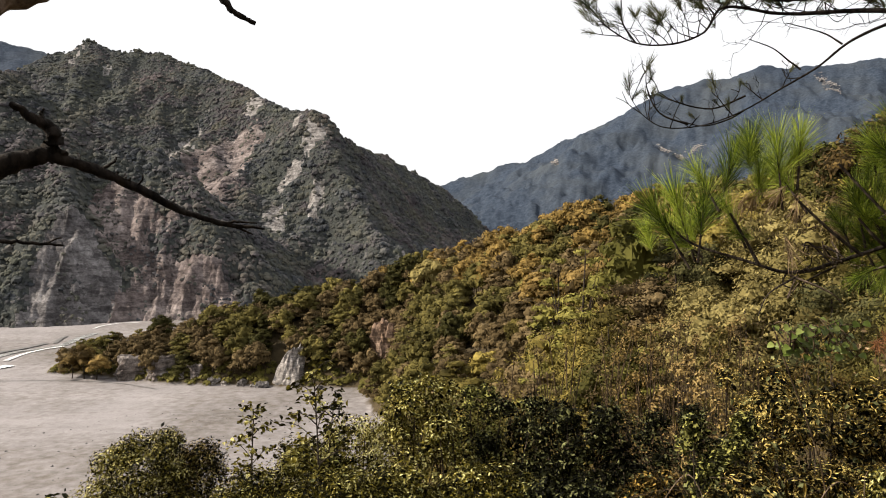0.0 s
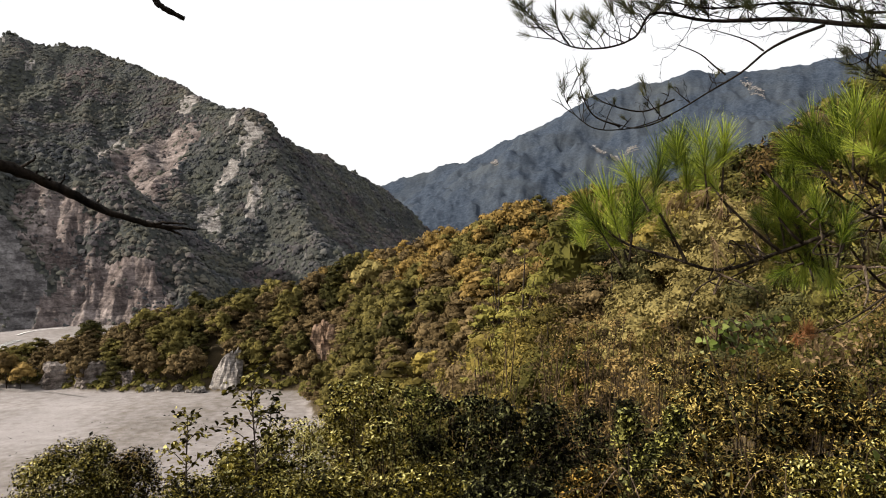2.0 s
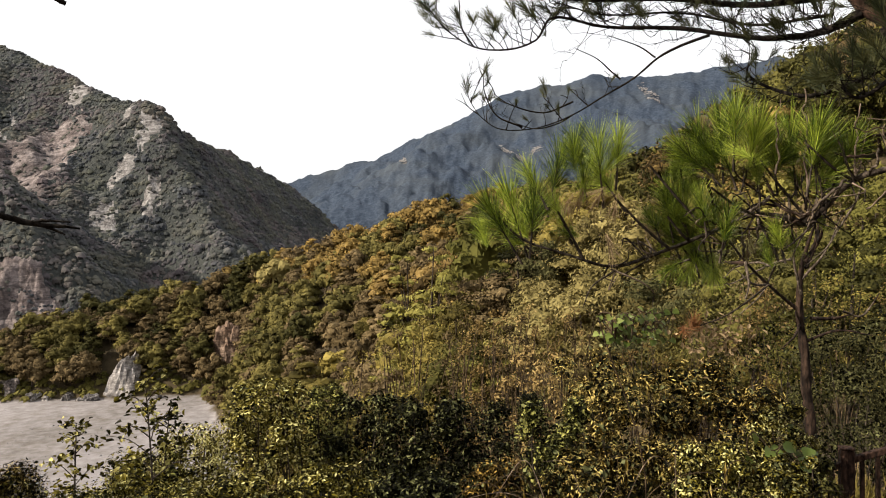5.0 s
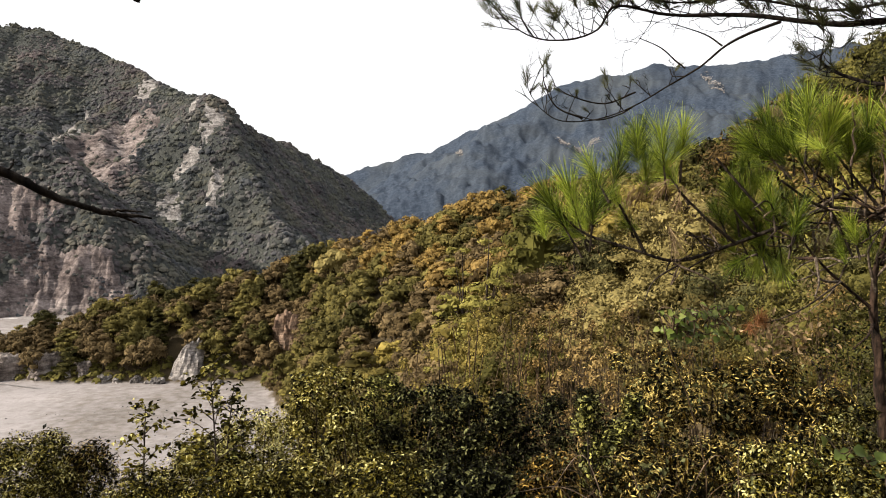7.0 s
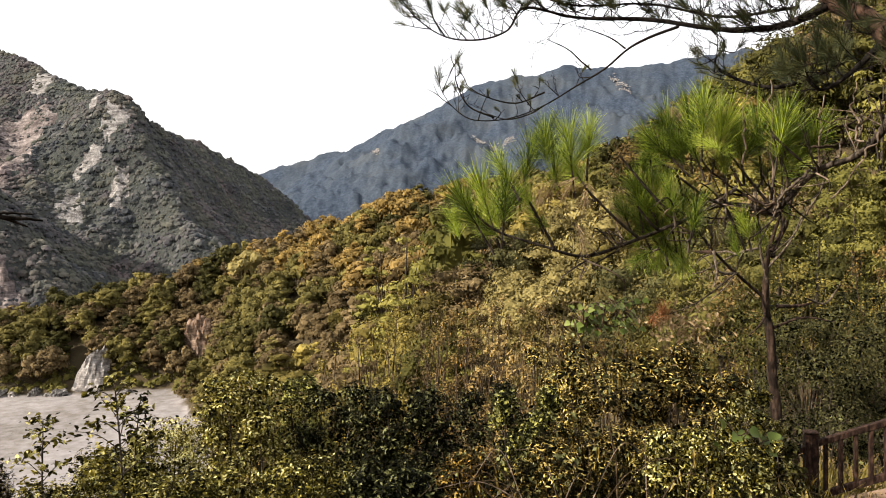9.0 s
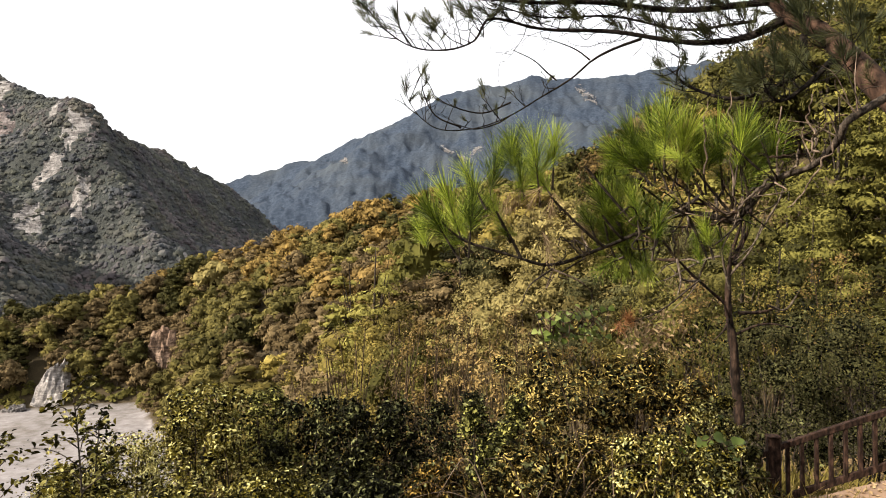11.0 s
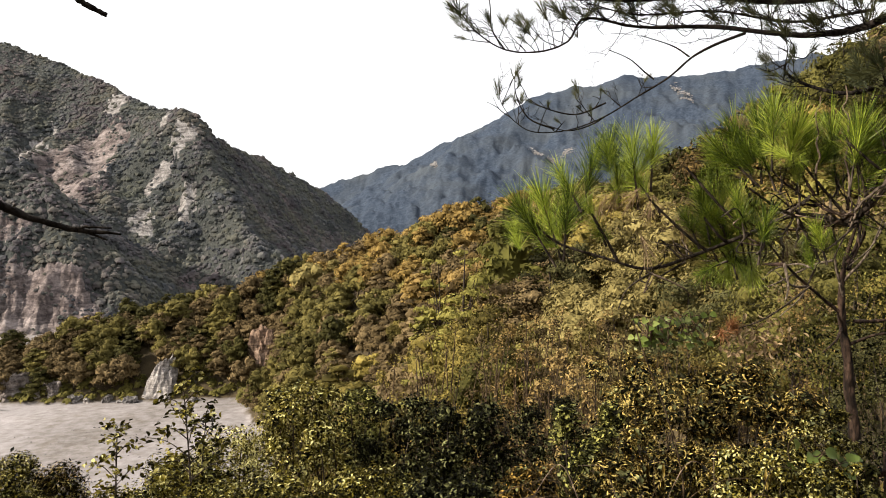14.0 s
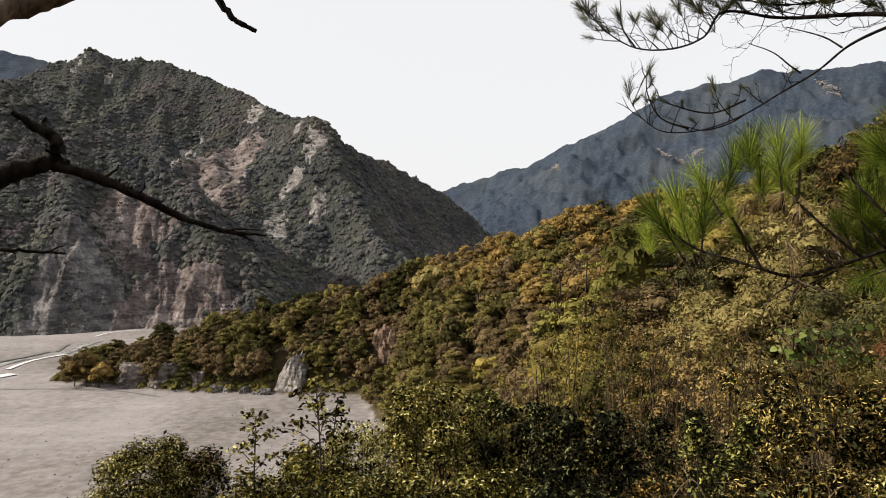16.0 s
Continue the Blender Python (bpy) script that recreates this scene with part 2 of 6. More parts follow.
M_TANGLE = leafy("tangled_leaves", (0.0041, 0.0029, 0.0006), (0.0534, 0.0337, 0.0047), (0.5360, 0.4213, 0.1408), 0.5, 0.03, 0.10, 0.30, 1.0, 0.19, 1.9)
# near-black leaf colour with the shade painted in
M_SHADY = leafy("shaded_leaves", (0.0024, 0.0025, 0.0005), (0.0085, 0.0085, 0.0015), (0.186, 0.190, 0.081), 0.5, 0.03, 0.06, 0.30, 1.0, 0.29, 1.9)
# upper needles stand against the sky; their backlit darkness is painted in
M_DARKNEEDLE = leafy("dark_pine_needles", (0.014, 0.018, 0.009), (0.030, 0.036, 0.016), (0.085, 0.085, 0.033), 0.5, 0.1, 0.2)
M_RUSTNEEDLE = leafy("rust_needles", (0.12, 0.045, 0.015), (0.22, 0.09, 0.03), (0.32, 0.15, 0.06), 0.6, 0.3, 0.2)
M_BIGLEAF = leafy("big_leaves", (0.0224, 0.0370, 0.0060), (0.0861, 0.1180, 0.0200), (0.2125, 0.2450, 0.0650), 0.4, 0.2, 0.25)
# lit leaves: sunlight painted in as pale yellow-green
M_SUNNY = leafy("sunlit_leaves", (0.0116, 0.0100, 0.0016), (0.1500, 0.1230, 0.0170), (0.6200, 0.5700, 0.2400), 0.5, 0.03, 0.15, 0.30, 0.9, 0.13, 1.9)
M_DRYLEAF = leafy("dry_leaves", (0.10, 0.062, 0.030), (0.26, 0.180, 0.095), (0.48, 0.37, 0.22))
M_WARM = leafy("warm_brown_leaves", (0.045, 0.028, 0.011), (0.19, 0.128, 0.048), (0.43, 0.32, 0.13))
M_PALELEAF = leafy("pale_yellow_leaves", (0.0230, 0.0185, 0.0062), (0.1100, 0.0890, 0.0310), (0.2850, 0.2330, 0.0880), spread=0.3, shift=-0.16)
M_FIR = leafy("fir_needles", (0.0098, 0.0101, 0.0026), (0.0678, 0.0644, 0.0153), (0.1739, 0.1565, 0.0393))
M_REDLEAF = leafy("reddish_leaves", (0.030, 0.011, 0.006), (0.115, 0.045, 0.020), (0.26, 0.115, 0.045))
M_DARKBARK = bark("dark_bark", (0.007, 0.005, 0.0035), (0.062, 0.038, 0.026), 26.0)
# near-black leaves for dark evergreens, with gap shade painted in
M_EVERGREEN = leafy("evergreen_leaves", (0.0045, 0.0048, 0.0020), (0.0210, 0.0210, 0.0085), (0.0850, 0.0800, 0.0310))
FAR_LEAVES = {
    "ochre": leafy("far_ochre_leaves", (0.0220, 0.0147, 0.0055), (0.1146, 0.0769, 0.0241), (0.3086, 0.2068, 0.0629), spread=0.0, shift=-0.30),
    "olive": leafy("far_olive_leaves", (0.0128, 0.0119, 0.0039), (0.0637, 0.0553, 0.0169), (0.1870, 0.1545, 0.0463), spread=0.0, shift=-0.30),
    "brown": leafy("far_brown_leaves", (0.0172, 0.0123, 0.0060), (0.0740, 0.0530, 0.0251), (0.1832, 0.1334, 0.0645), spread=0.0, shift=-0.30),
    "green": leafy("far_green_leaves", (0.0074, 0.0074, 0.0025), (0.0343, 0.0324, 0.0104), (0.0977, 0.0852, 0.0266), spread=0.0, shift=-0.25)}
M_LITTER = plain("path_leaf_litter", (0.20, 0.13, 0.085), 0.9, 14.0)

# ---------------------------------------------------------------- mesh tools
rng = np.random.default_rng(7)


def mesh_of(name, verts, faces, mats, index=None, smooth=False):
    """A mesh from arrays; faces is one array or a list of arrays (triangles, quads)."""
    verts = np.asarray(verts, np.float32).reshape(-1, 3)
    faces = faces if isinstance(faces, list) else [faces]
    faces = [np.asarray(f, np.int32) for f in faces if len(f)]
    me = bpy.data.meshes.new(name)
    me.vertices.add(len(verts))
    me.vertices.foreach_set("co", verts.ravel())
    loops = np.concatenate([f.ravel() for f in faces])
    sizes = np.concatenate([np.full(len(f), f.shape[1], np.int32) for f in faces])
    me.loops.add(len(loops))
    me.loops.foreach_set("vertex_index", loops)
    me.polygons.add(len(sizes))
    me.polygons.foreach_set("loop_start", np.concatenate([[0], np.cumsum(sizes)[:-1]]).astype(np.int32))
    for m in mats if isinstance(mats, (list, tuple)) else [mats]:
        me.materials.append(m)
    if index is not None:
        me.polygons.foreach_set("material_index", np.asarray(index, np.int32))
    me.polygons.foreach_set("use_smooth", np.full(len(sizes), smooth))
    me.update(calc_edges=True)
    me.validate()
    return me


def part(name, me, parent, label=""):
    ob = new(name, me)
    ob.parent = parent
    return tagged(ob, label)


def thing(name, label, category, at=(0, 0, 0), group="", kind=""):
    ob = new(name)
    ob.empty_display_size = 0.1
    ob.location = at
    return tagged(ob, label, category, group, kind)


def hash2(ix, iy, seed):
    h = (ix.astype(np.int64) * 374761393 + iy.astype(np.int64) * 668265263 + seed * 1442695041) & 0xFFFFFFFF
    h = ((h ^ (h >> 13)) * 1274126177) & 0xFFFFFFFF
    return ((h ^ (h >> 16)) & 0xFFFF) / 65535.0


def value_noise(x, y, seed):
    ix, iy = np.floor(x), np.floor(y)
    fx, fy = x - ix, y - iy
    fx, fy = fx * fx * (3 - 2 * fx), fy * fy * (3 - 2 * fy)
    a, b, c, d = (hash2(ix + i, iy + j, seed) for i, j in ((0, 0), (1, 0), (0, 1), (1, 1)))
    return (a * (1 - fx) + b * fx) * (1 - fy) + (c * (1 - fx) + d * fx) * fy - 0.5


def fbm(x, y, seed, octaves=4, rough=0.5):
    x, y = np.asarray(x, float), np.asarray(y, float)
    total, amp = 0.0, 1.0
    for k in range(octaves):
        total = total + amp * value_noise(x * 2 ** k, y * 2 ** k, seed + k)
        amp *= rough
    return total


def along(value, xs, ys):
    return np.interp(value, xs, ys)


def ridged(x, y, line, slope, round_off=6.0, bend=0.0):
    """Height of a ridge: a line of (x, y, z, slope factor) from which the ground falls away on both sides."""
    best = np.full(np.shape(x), -1e9)
    for (x0, y0, z0, k0), (x1, y1, z1, k1) in zip(line, line[1:]):
        dx, dy = x1 - x0, y1 - y0
        s = np.clip(((x - x0) * dx + (y - y0) * dy) / (dx * dx + dy * dy), 0, 1)
        d = np.hypot(x - x0 - s * dx, y - y0 - s * dy)
        d = np.sqrt(d * d + round_off ** 2) - round_off
        best = np.maximum(best, z0 + s * (z1 - z0) - (k0 + s * (k1 - k0)) * slope * d - bend * d * d)
    return best


def sheet(name, az, r, height, mats, pick=None, low=None, label="", category="", warp=None):
    """A piece of ground over a fan of directions az (degrees right of +y) and distances r."""
    a, d = np.meshgrid(np.radians(az), r, indexing="ij")
    x, y = d * np.sin(a), d * np.cos(a)
    z = height(x, y)
    n, m = a.shape
    i, j = np.meshgrid(np.arange(n - 1), np.arange(m - 1), indexing="ij")
    q = np.stack([i * m + j, i * m + j + 1, (i + 1) * m + j + 1, (i + 1) * m + j], -1).reshape(-1, 4)
    v = np.stack([x, y, z], -1).reshape(-1, 3)
    if low is not None:
        q = q[(v[q][:, :, 2] > low).any(1)]
    index = pick(v[q].mean(1)) if pick else None
    return tagged(new(name, mesh_of(name, v, q, mats, index, True)), label, category, kind="structure")


def tube(points, radii, sides=6, wobble=0.0):
    """Vertices and quads of a tapering round bar along points."""
    p = np.asarray(points, float)
    radii = np.interp(np.linspace(0, 1, len(p)), np.linspace(0, 1, len(radii)), radii)
    d = np.gradient(p, axis=0)
    d /= np.linalg.norm(d, axis=1)[:, None] + 1e-9
    ref = np.where(np.abs(d[:, 2:3]) > 0.9, np.array([[1.0, 0, 0]]), np.array([[0, 0, 1.0]]))
    u = np.cross(d, ref)
    u /= np.linalg.norm(u, axis=1)[:, None] + 1e-9
    w = np.cross(d, u)
    t = np.linspace(0, 2 * np.pi, sides, endpoint=False)
    rad = radii[:, None] * (1 + wobble * rng.uniform(-1, 1, (len(p), sides)))
    v = p[:, None] + rad[..., None] * (np.cos(t)[None, :, None] * u[:, None] + np.sin(t)[None, :, None] * w[:, None])
    k, s = np.meshgrid(np.arange(len(p) - 1), np.arange(sides), indexing="ij")
    n = (s + 1) % sides
    f = np.stack([k * sides + s, k * sides + n, (k + 1) * sides + n, (k + 1) * sides + s], -1).reshape(-1, 4)
    return v.reshape(-1, 3), f


def joined(pieces):
    """Several (verts, faces) as one."""
    vs, fs, o = [], [], 0
    for v, f in pieces:
        vs.append(v)
        fs.append(f + o)
        o += len(v)
    return np.concatenate(vs), np.concatenate(fs)


def smooth_line(points, per=5):
    """A Catmull-Rom curve through the points."""
    p = np.asarray(points, float)
    p = np.vstack([2 * p[0] - p[1], p, 2 * p[-1] - p[-2]])
    out = []
    for a, b, c, d in zip(p, p[1:], p[2:], p[3:]):
        for t in np.linspace(0, 1, per, endpoint=False):
            out.append(0.5 * (2 * b + (c - a) * t + (2 * a - 5 * b + 4 * c - d) * t * t + (3 * b - a - 3 * c + d) * t ** 3))
    return np.array(out + [p[-2]])


def unit(v):
    return v / (np.linalg.norm(v, axis=-1, keepdims=True) + 1e-9)


def cards(centre, normal, size, aspect=0.6, rnd=None, tip=None):
    """Small four-cornered leaves, slightly folded."""
    rnd = rnd or rng
    n = unit(normal)
    side = unit(np.cross(n, rnd.normal(size=n.shape))) if tip is None else unit(np.cross(n, tip))
    fwd = np.cross(side, n)
    s = np.asarray(size)[:, None]
    v = np.stack([centre - fwd * s * 0.5, centre + side * s * aspect * 0.5 + n * s * 0.08, centre + fwd * s * 0.5, centre - side * s * aspect * 0.5 + n * s * 0.08], 1)
    f = np.arange(len(centre) * 4).reshape(-1, 4)
    return v.reshape(-1, 3), f


def flecks(centre, normal, size, aspect=0.7, rnd=None):
    """Three-cornered leaf sprays for woods further off."""
    rnd = rnd or rng
    n = unit(normal)
    side = unit(np.cross(n, rnd.normal(size=n.shape)))
    fwd = np.cross(side, n)
    s = np.asarray(size)[:, None]
    v = np.stack([centre - fwd * s * 0.45 - side * s * aspect * 0.5, centre - fwd * s * 0.35 + side * s * aspect * 0.5, centre + fwd * s * 0.6], 1)
    return v.reshape(-1, 3), np.arange(len(centre) * 3).reshape(-1, 3)


def leaves(centre, normal, size, aspect=0.5, rnd=None, droop=0.15):
    """Oval pointed leaves of two folded halves."""
    rnd = rnd or rng
    n = unit(normal)
    side = unit(np.cross(n, rnd.normal(size=n.shape)))
    fwd = np.cross(side, n)
    s = np.asarray(size)[:, None]
    w = aspect * 0.5 * s
    row = [centre - fwd * s * 0.5,
           centre - fwd * s * 0.2 + side * w * 0.9 + n * s * 0.10, centre + fwd * s * 0.18 + side * w + n * s * 0.08,
           centre + fwd * s * 0.5 - n * s * droop,
           centre + fwd * s * 0.18 - side * w + n * s * 0.08, centre - fwd * s * 0.2 - side * w * 0.9 + n * s * 0.10]
    v = np.stack(row, 1).reshape(-1, 3)
    o = np.arange(len(centre))[:, None] * 6
    f = np.concatenate([o + np.array([[0, 1, 2, 3]]), o + np.array([[0, 3, 4, 5]])])
    return v, f


# ---------------------------------------------------------------- the ground
RIVER = -43.4
HILL = [(-150, 262, -44, 1.5), (-137, 255, -41, 1.5), (-89, 250, -32, 1.5), (-74, 253, -27, 1.5), (-34, 255, -18, 1.65), (-17, 255, -12, 1.75),
        (17, 245, -3, 1.8), (40, 225, 5, 1.3), (47, 215, 8, 1.15), (62, 195, 8, 1.0), (75, 130, 10.5, 1.1), (71, 97, 11, 1.2),
        (66, 75, 15, 1.3), (65, 52, 17, 1.3), (75, 20, 15, 1.3), (90, -40, 15, 1.3)]


def ground_z(x, y):
    x, y = np.asarray(x, float), np.asarray(y, float)
    r, az = np.hypot(x, y), np.degrees(np.arctan2(x, y))
    # behind the eye an unseen slope is added, steep enough to block sky light
    fall = along(az, [-180, -120, -75, -10, 5, 15, 35, 60, 110, 180], [0.62, 0.35, -0.6, -0.85, -0.70, -0.48, -0.20, -0.16, 0.30, 0.62])
    own = fall * np.maximum(r - 1.5, 0)
    own = own - 0.35 * along(az, [24, 32, 60, 70], [0, 1, 1, 0]) * along(r, [4.5, 6.5, 12, 16], [0, 1, 1, 0])
    own = np.where(own > 0, 110 * np.tanh(own / 110), own)
    hill = ridged(x, y, HILL, 0.47, 5.0, 0.002) + 3.0 * fbm(x / 22, y / 22, 5) * along(r, [20, 60], [0, 1])
    hill = hill - 9.0 * along(az, [-15, -11, -7, -1], [0, 1, 1, 0]) * along(r, [60, 150, 208, 235], [0, 1, 1, 0])
    z = np.maximum(own, hill) + 0.25 * fbm(x / 2.5, y / 2.5, 9) * along(r, [2, 8], [0, 1])
    bed = RIVER + 0.5 * fbm(x / 30, y / 60, 3) * along(r, [60, 100], [0, 1])
    return np.maximum(z, bed)


az_all = np.concatenate([np.arange(-180, -44, 4.0), np.arange(-44, 62, 0.5), np.arange(62, 178, 4.0), [180.0]])
sheet("ground", az_all, np.concatenate([[0.0004], np.geomspace(0.6, 120, 90), np.arange(121.8, 300, 1.8), np.geomspace(304, 4600, 30)]), ground_z, M_GROUND,
      label="hillside soil falling to a wide grey gravel riverbed", category="ground")

# mountains: ridge lines, from which the slopes fall
SPUR = [(-560, 640, 205, 1.0), (-452, 611, 180, 1.0), (-389, 606, 158, 1.0), (-360, 600, 139, 1.0), (-323, 598, 119, 1.0), (-280, 586, 97, 1.0), (-235, 570, 84, 1.05), (-205, 545, 62, 1.1), (-172, 510, 32, 1.2), (-132, 470, -16, 1.3), (-118, 450, -40, 1.3)]
SPUR_RIB = [(-330, 600, 120, 1.0), (-255, 470, 30, 1.2), (-235, 430, -8, 1.4)]
MAIN = [(-829, 1040, 156, 1.0), (-671, 971, 173, 1.0), (-616, 971, 205, 1.0), (-586, 978, 232, 1.0), (-560, 982, 269, 1.0), (-548, 986, 284, 1.0), (-540, 988, 279, 1.0), (-519, 995, 286, 1.0),
        (-509, 998, 297, 1.0), (-496, 999, 290, 1.0), (-460, 999, 281, 1.0), (-446, 1000, 287, 1.0), (-420, 1000, 281, 1.0), (-411, 999, 285, 1.0), (-384, 988, 273, 1.0), (-334, 964, 249, 1.0),
        (-257, 894, 209, 1.0), (-208, 834, 175, 1.1), (-159, 784, 153, 1.35), (-142, 762, 151, 1.7), (-131, 754, 142, 1.8), (-116, 775, 124, 1.7), (-87, 919, 125, 1.35), (-42, 1029, 112, 1.3),
        (0, 1120, 92, 1.2), (58, 1188, 46, 1.2), (110, 1200, -20, 1.1), (150, 1180, -45, 1.0)]
BUTTRESS = [(-137, 750, 145, 1.2), (-101, 683, 65, 1.4), (-54, 605, 28, 1.5), (-28, 565, -6, 1.5), (-14, 545, -34, 1.5)]
BUTTRESS_L = [(-400, 980, 274, 1.1), (-345, 840, 165, 1.1), (-290, 720, 80, 1.2)]
FAR = [(-260, 2100, 60, 1.0), (-144, 2095, 148, 1.0), (3, 2080, 190, 1.0), (68, 2079, 215, 1.0), (187, 2072, 248, 1.0), (305, 2058, 267, 1.0), (370, 2037, 319, 1.0), (453, 2010, 353, 1.0),
        (549, 2006, 395, 1.0), (646, 2009, 459, 1.0), (736, 1988, 479, 1.0), (837, 1959, 491, 1.0), (908, 1949, 516, 1.0), (988, 1921, 504, 1.0), (1083, 1892, 502, 1.0), (1199, 1868, 517, 1.0),
        (1423, 1807, 554, 1.0), (1700, 1800, 565, 1.0), (2300, 1500, 560, 1.0)]
FAR_RIB = [(908, 1949, 500, 1.2), (640, 1500, 250, 1.2), (420, 1200, 60, 1.2)]
FAR_RIB2 = [(453, 2010, 340, 1.2), (300, 1650, 170, 1.2), (180, 1350, 20, 1.2)]
BACK = [(-1600, 1650, 520, 1.0), (-1220, 1648, 510, 1.0), (-1091, 1700, 508, 1.0), (-1042, 1707, 499, 1.0), (-1002, 1707, 488, 1.0), (-970, 1703, 475, 1.0), (-910, 1725, 449, 1.0), (-780, 1750, 380, 1.0),
        (-600, 1750, 280, 1.0)]


def spur_z(x, y):
    z = np.maximum(ridged(x, y, SPUR, 0.82, 4), ridged(x, y, SPUR_RIB, 0.85, 4))
    gully = np.abs(fbm((x + 0.25 * y) / 17, y / 60, 23, 4, 0.6))
    return z + 9 * fbm(x / 45, y / 45, 21, 5, 0.55) - 9 * gully - 2.2 * np.abs(fbm((x - 0.2 * y) / 6, y / 16, 25, 3, 0.6)) + 3.6 * fbm(x / 7, y / 6, 24, 4, 0.75) - 2.2 * np.abs(fbm(x / 3.2, y / 4.5, 26, 3, 0.6))


def main_z(x, y):
    z = np.maximum.reduce([ridged(x, y, MAIN, 0.76, 5), ridged(x, y, BUTTRESS, 0.76, 5), ridged(x, y, BUTTRESS_L, 0.78, 5)])
    off = -ridged(x, y, [(px, py, 0, 1) for px, py, pz, k in MAIN], 1.0, 0.1)
    rough = along(off, [5, 80], [0.2, 1.0])
    z = z - 56 * np.abs(fbm((x + 0.3 * y) / 85, y / 170, 35, 4, 0.5)) * rough + 5
    return z + 19 * fbm(x / 70, y / 70, 31, 5, 0.55) * rough + 5 * np.abs(fbm(x / 14, y / 14, 33, 3, 0.6)) * along(y, [850, 950], [0, 1])


def far_z(x, y):
    z = np.maximum.reduce([ridged(x, y, FAR, 0.55, 8), ridged(x, y, FAR_RIB, 0.6, 8), ridged(x, y, FAR_RIB2, 0.6, 8)])
    off = -ridged(x, y, [(px, py, 0, 1) for px, py, pz, k in FAR], 1.0, 0.1)
    rough = along(off, [10, 220], [0.12, 1.0])
    return z + 60 * fbm(x / 190, y / 190, 41, 5, 0.55) * rough - 66 * np.abs(fbm((x + 0.4 * y) / 150, y / 330, 43, 5, 0.55)) * rough + 5 + 9 * fbm(x / 24, y / 24, 44, 3, 0.65)


def back_z(x, y):
    return ridged(x, y, BACK, 0.6, 8) + 12 * fbm(x / 60, y / 60, 51, 5, 0.55)


def blot(x, y, cx, cy, rx, ry, turn=0.0, seed=1, rag=0.45):
    """Inside a ragged oval (as plan places)."""
    c, s = math.cos(radians(turn)), math.sin(radians(turn))
    u, w = ((x - cx) * c + (y - cy) * s) / rx, (-(x - cx) * s + (y - cy) * c) / ry
    return np.hypot(u, w) + rag * fbm(x / (0.6 * min(rx, ry)), y / (0.6 * min(rx, ry)), seed, 4, 0.65) * 1.8 < 1


def any_blot(x, y, spots, seed):
    hit = np.zeros(np.shape(x), bool)
    for k, (cx, cy, rx, ry) in enumerate(spots):
        hit |= blot(x, y, cx, cy, rx, ry, 0, seed + 7 * k)
    return hit


def within(x, y, outline, seed, rag=5.0):
    """Inside a ragged outline of plan places."""
    x = x + rag * 2 * fbm(x / 9, y / 9, seed, 4, 0.6)
    y = y + rag * 3 * fbm(x / 9, y / 9, seed + 50, 4, 0.6)
    hit = np.zeros(np.shape(x), bool)
    for (x0, y0), (x1, y1) in zip(outline, outline[1:] + outline[:1]):
        if y0 != y1:
            hit ^= ((y0 > y) != (y1 > y)) & (x < x0 + (y - y0) * (x1 - x0) / (y1 - y0))
    return hit


GREY_CLIFF = [(-245, 392), (-254, 429), (-260, 449), (-258, 462), (-250, 474), (-243, 480), (-230, 467), (-218, 460), (-208, 443), (-200, 427), (-205, 395)]
BROWN_CLIFF = [(-266, 525), (-254, 531), (-229, 533), (-196, 506), (-198, 499), (-214, 493), (-205, 482), (-189, 478), (-200, 457), (-217, 464), (-230, 468)]
TAN_CLIFF = [(-200, 395), (-208, 447), (-203, 464), (-190, 480), (-171, 477), (-154, 472), (-144, 469), (-134, 462), (-128, 446), (-130, 400)]
SCAR = [(-290, 745), (-272, 765), (-260, 777), (-252, 800), (-217, 795), (-204, 791), (-203, 775), (-212, 762), (-211, 733), (-208, 697), (-216, 676), (-230, 640), (-255, 690)]
PALE_STRIP = [(-303, 742), (-318, 800), (-311, 850), (-307, 868), (-300, 862), (-283, 790), (-280, 752)]
PALE = [(-229, 838, 13, 18), (-163, 760, 5, 26), (-137, 728, 12, 16), (-155, 700, 10, 9), (-124, 668, 8, 14), (-121, 650, 4, 8), (-35, 605, 6, 7), (-454, 934, 6, 12), (-509, 957, 4, 20),
        (-160, 660, 12, 14), (-137, 515, 7, 26), (-119, 492, 5, 16), (-520, 990, 5, 16)]
FAR_PALE = [(275, 1716, 7, 34), (530, 1640, 16, 14), (560, 1622, 12, 10), (592, 1612, 14, 10), (985, 1785, 8, 40), (1010, 1800, 6, 30), (960, 1700, 6, 20)]


def bare_spur(x, y):
    """0 wooded, 1 grey cliff, 2 tan cliff."""
    return np.where(within(x, y, TAN_CLIFF, 62, 3.0) | within(x, y, BROWN_CLIFF, 66, 7.0), 2, np.where(within(x, y, GREY_CLIFF, 61, 4.0), 1, 0))


def bare_main(x, y):
    """0 wooded, 2 tan scar, 3 pale rock."""
    return np.where(any_blot(x, y, PALE, 64) | within(x, y, PALE_STRIP, 67, 6.0), 3, np.where(within(x, y, SCAR, 63, 7.0), 2, 0))


def spur_kind(c):
    return bare_spur(c[:, 0], c[:, 1])


def main_kind(c):
    return bare_main(c[:, 0], c[:, 1])


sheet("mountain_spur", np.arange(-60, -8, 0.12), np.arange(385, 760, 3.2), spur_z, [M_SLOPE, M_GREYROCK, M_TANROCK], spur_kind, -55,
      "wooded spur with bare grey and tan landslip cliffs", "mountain")
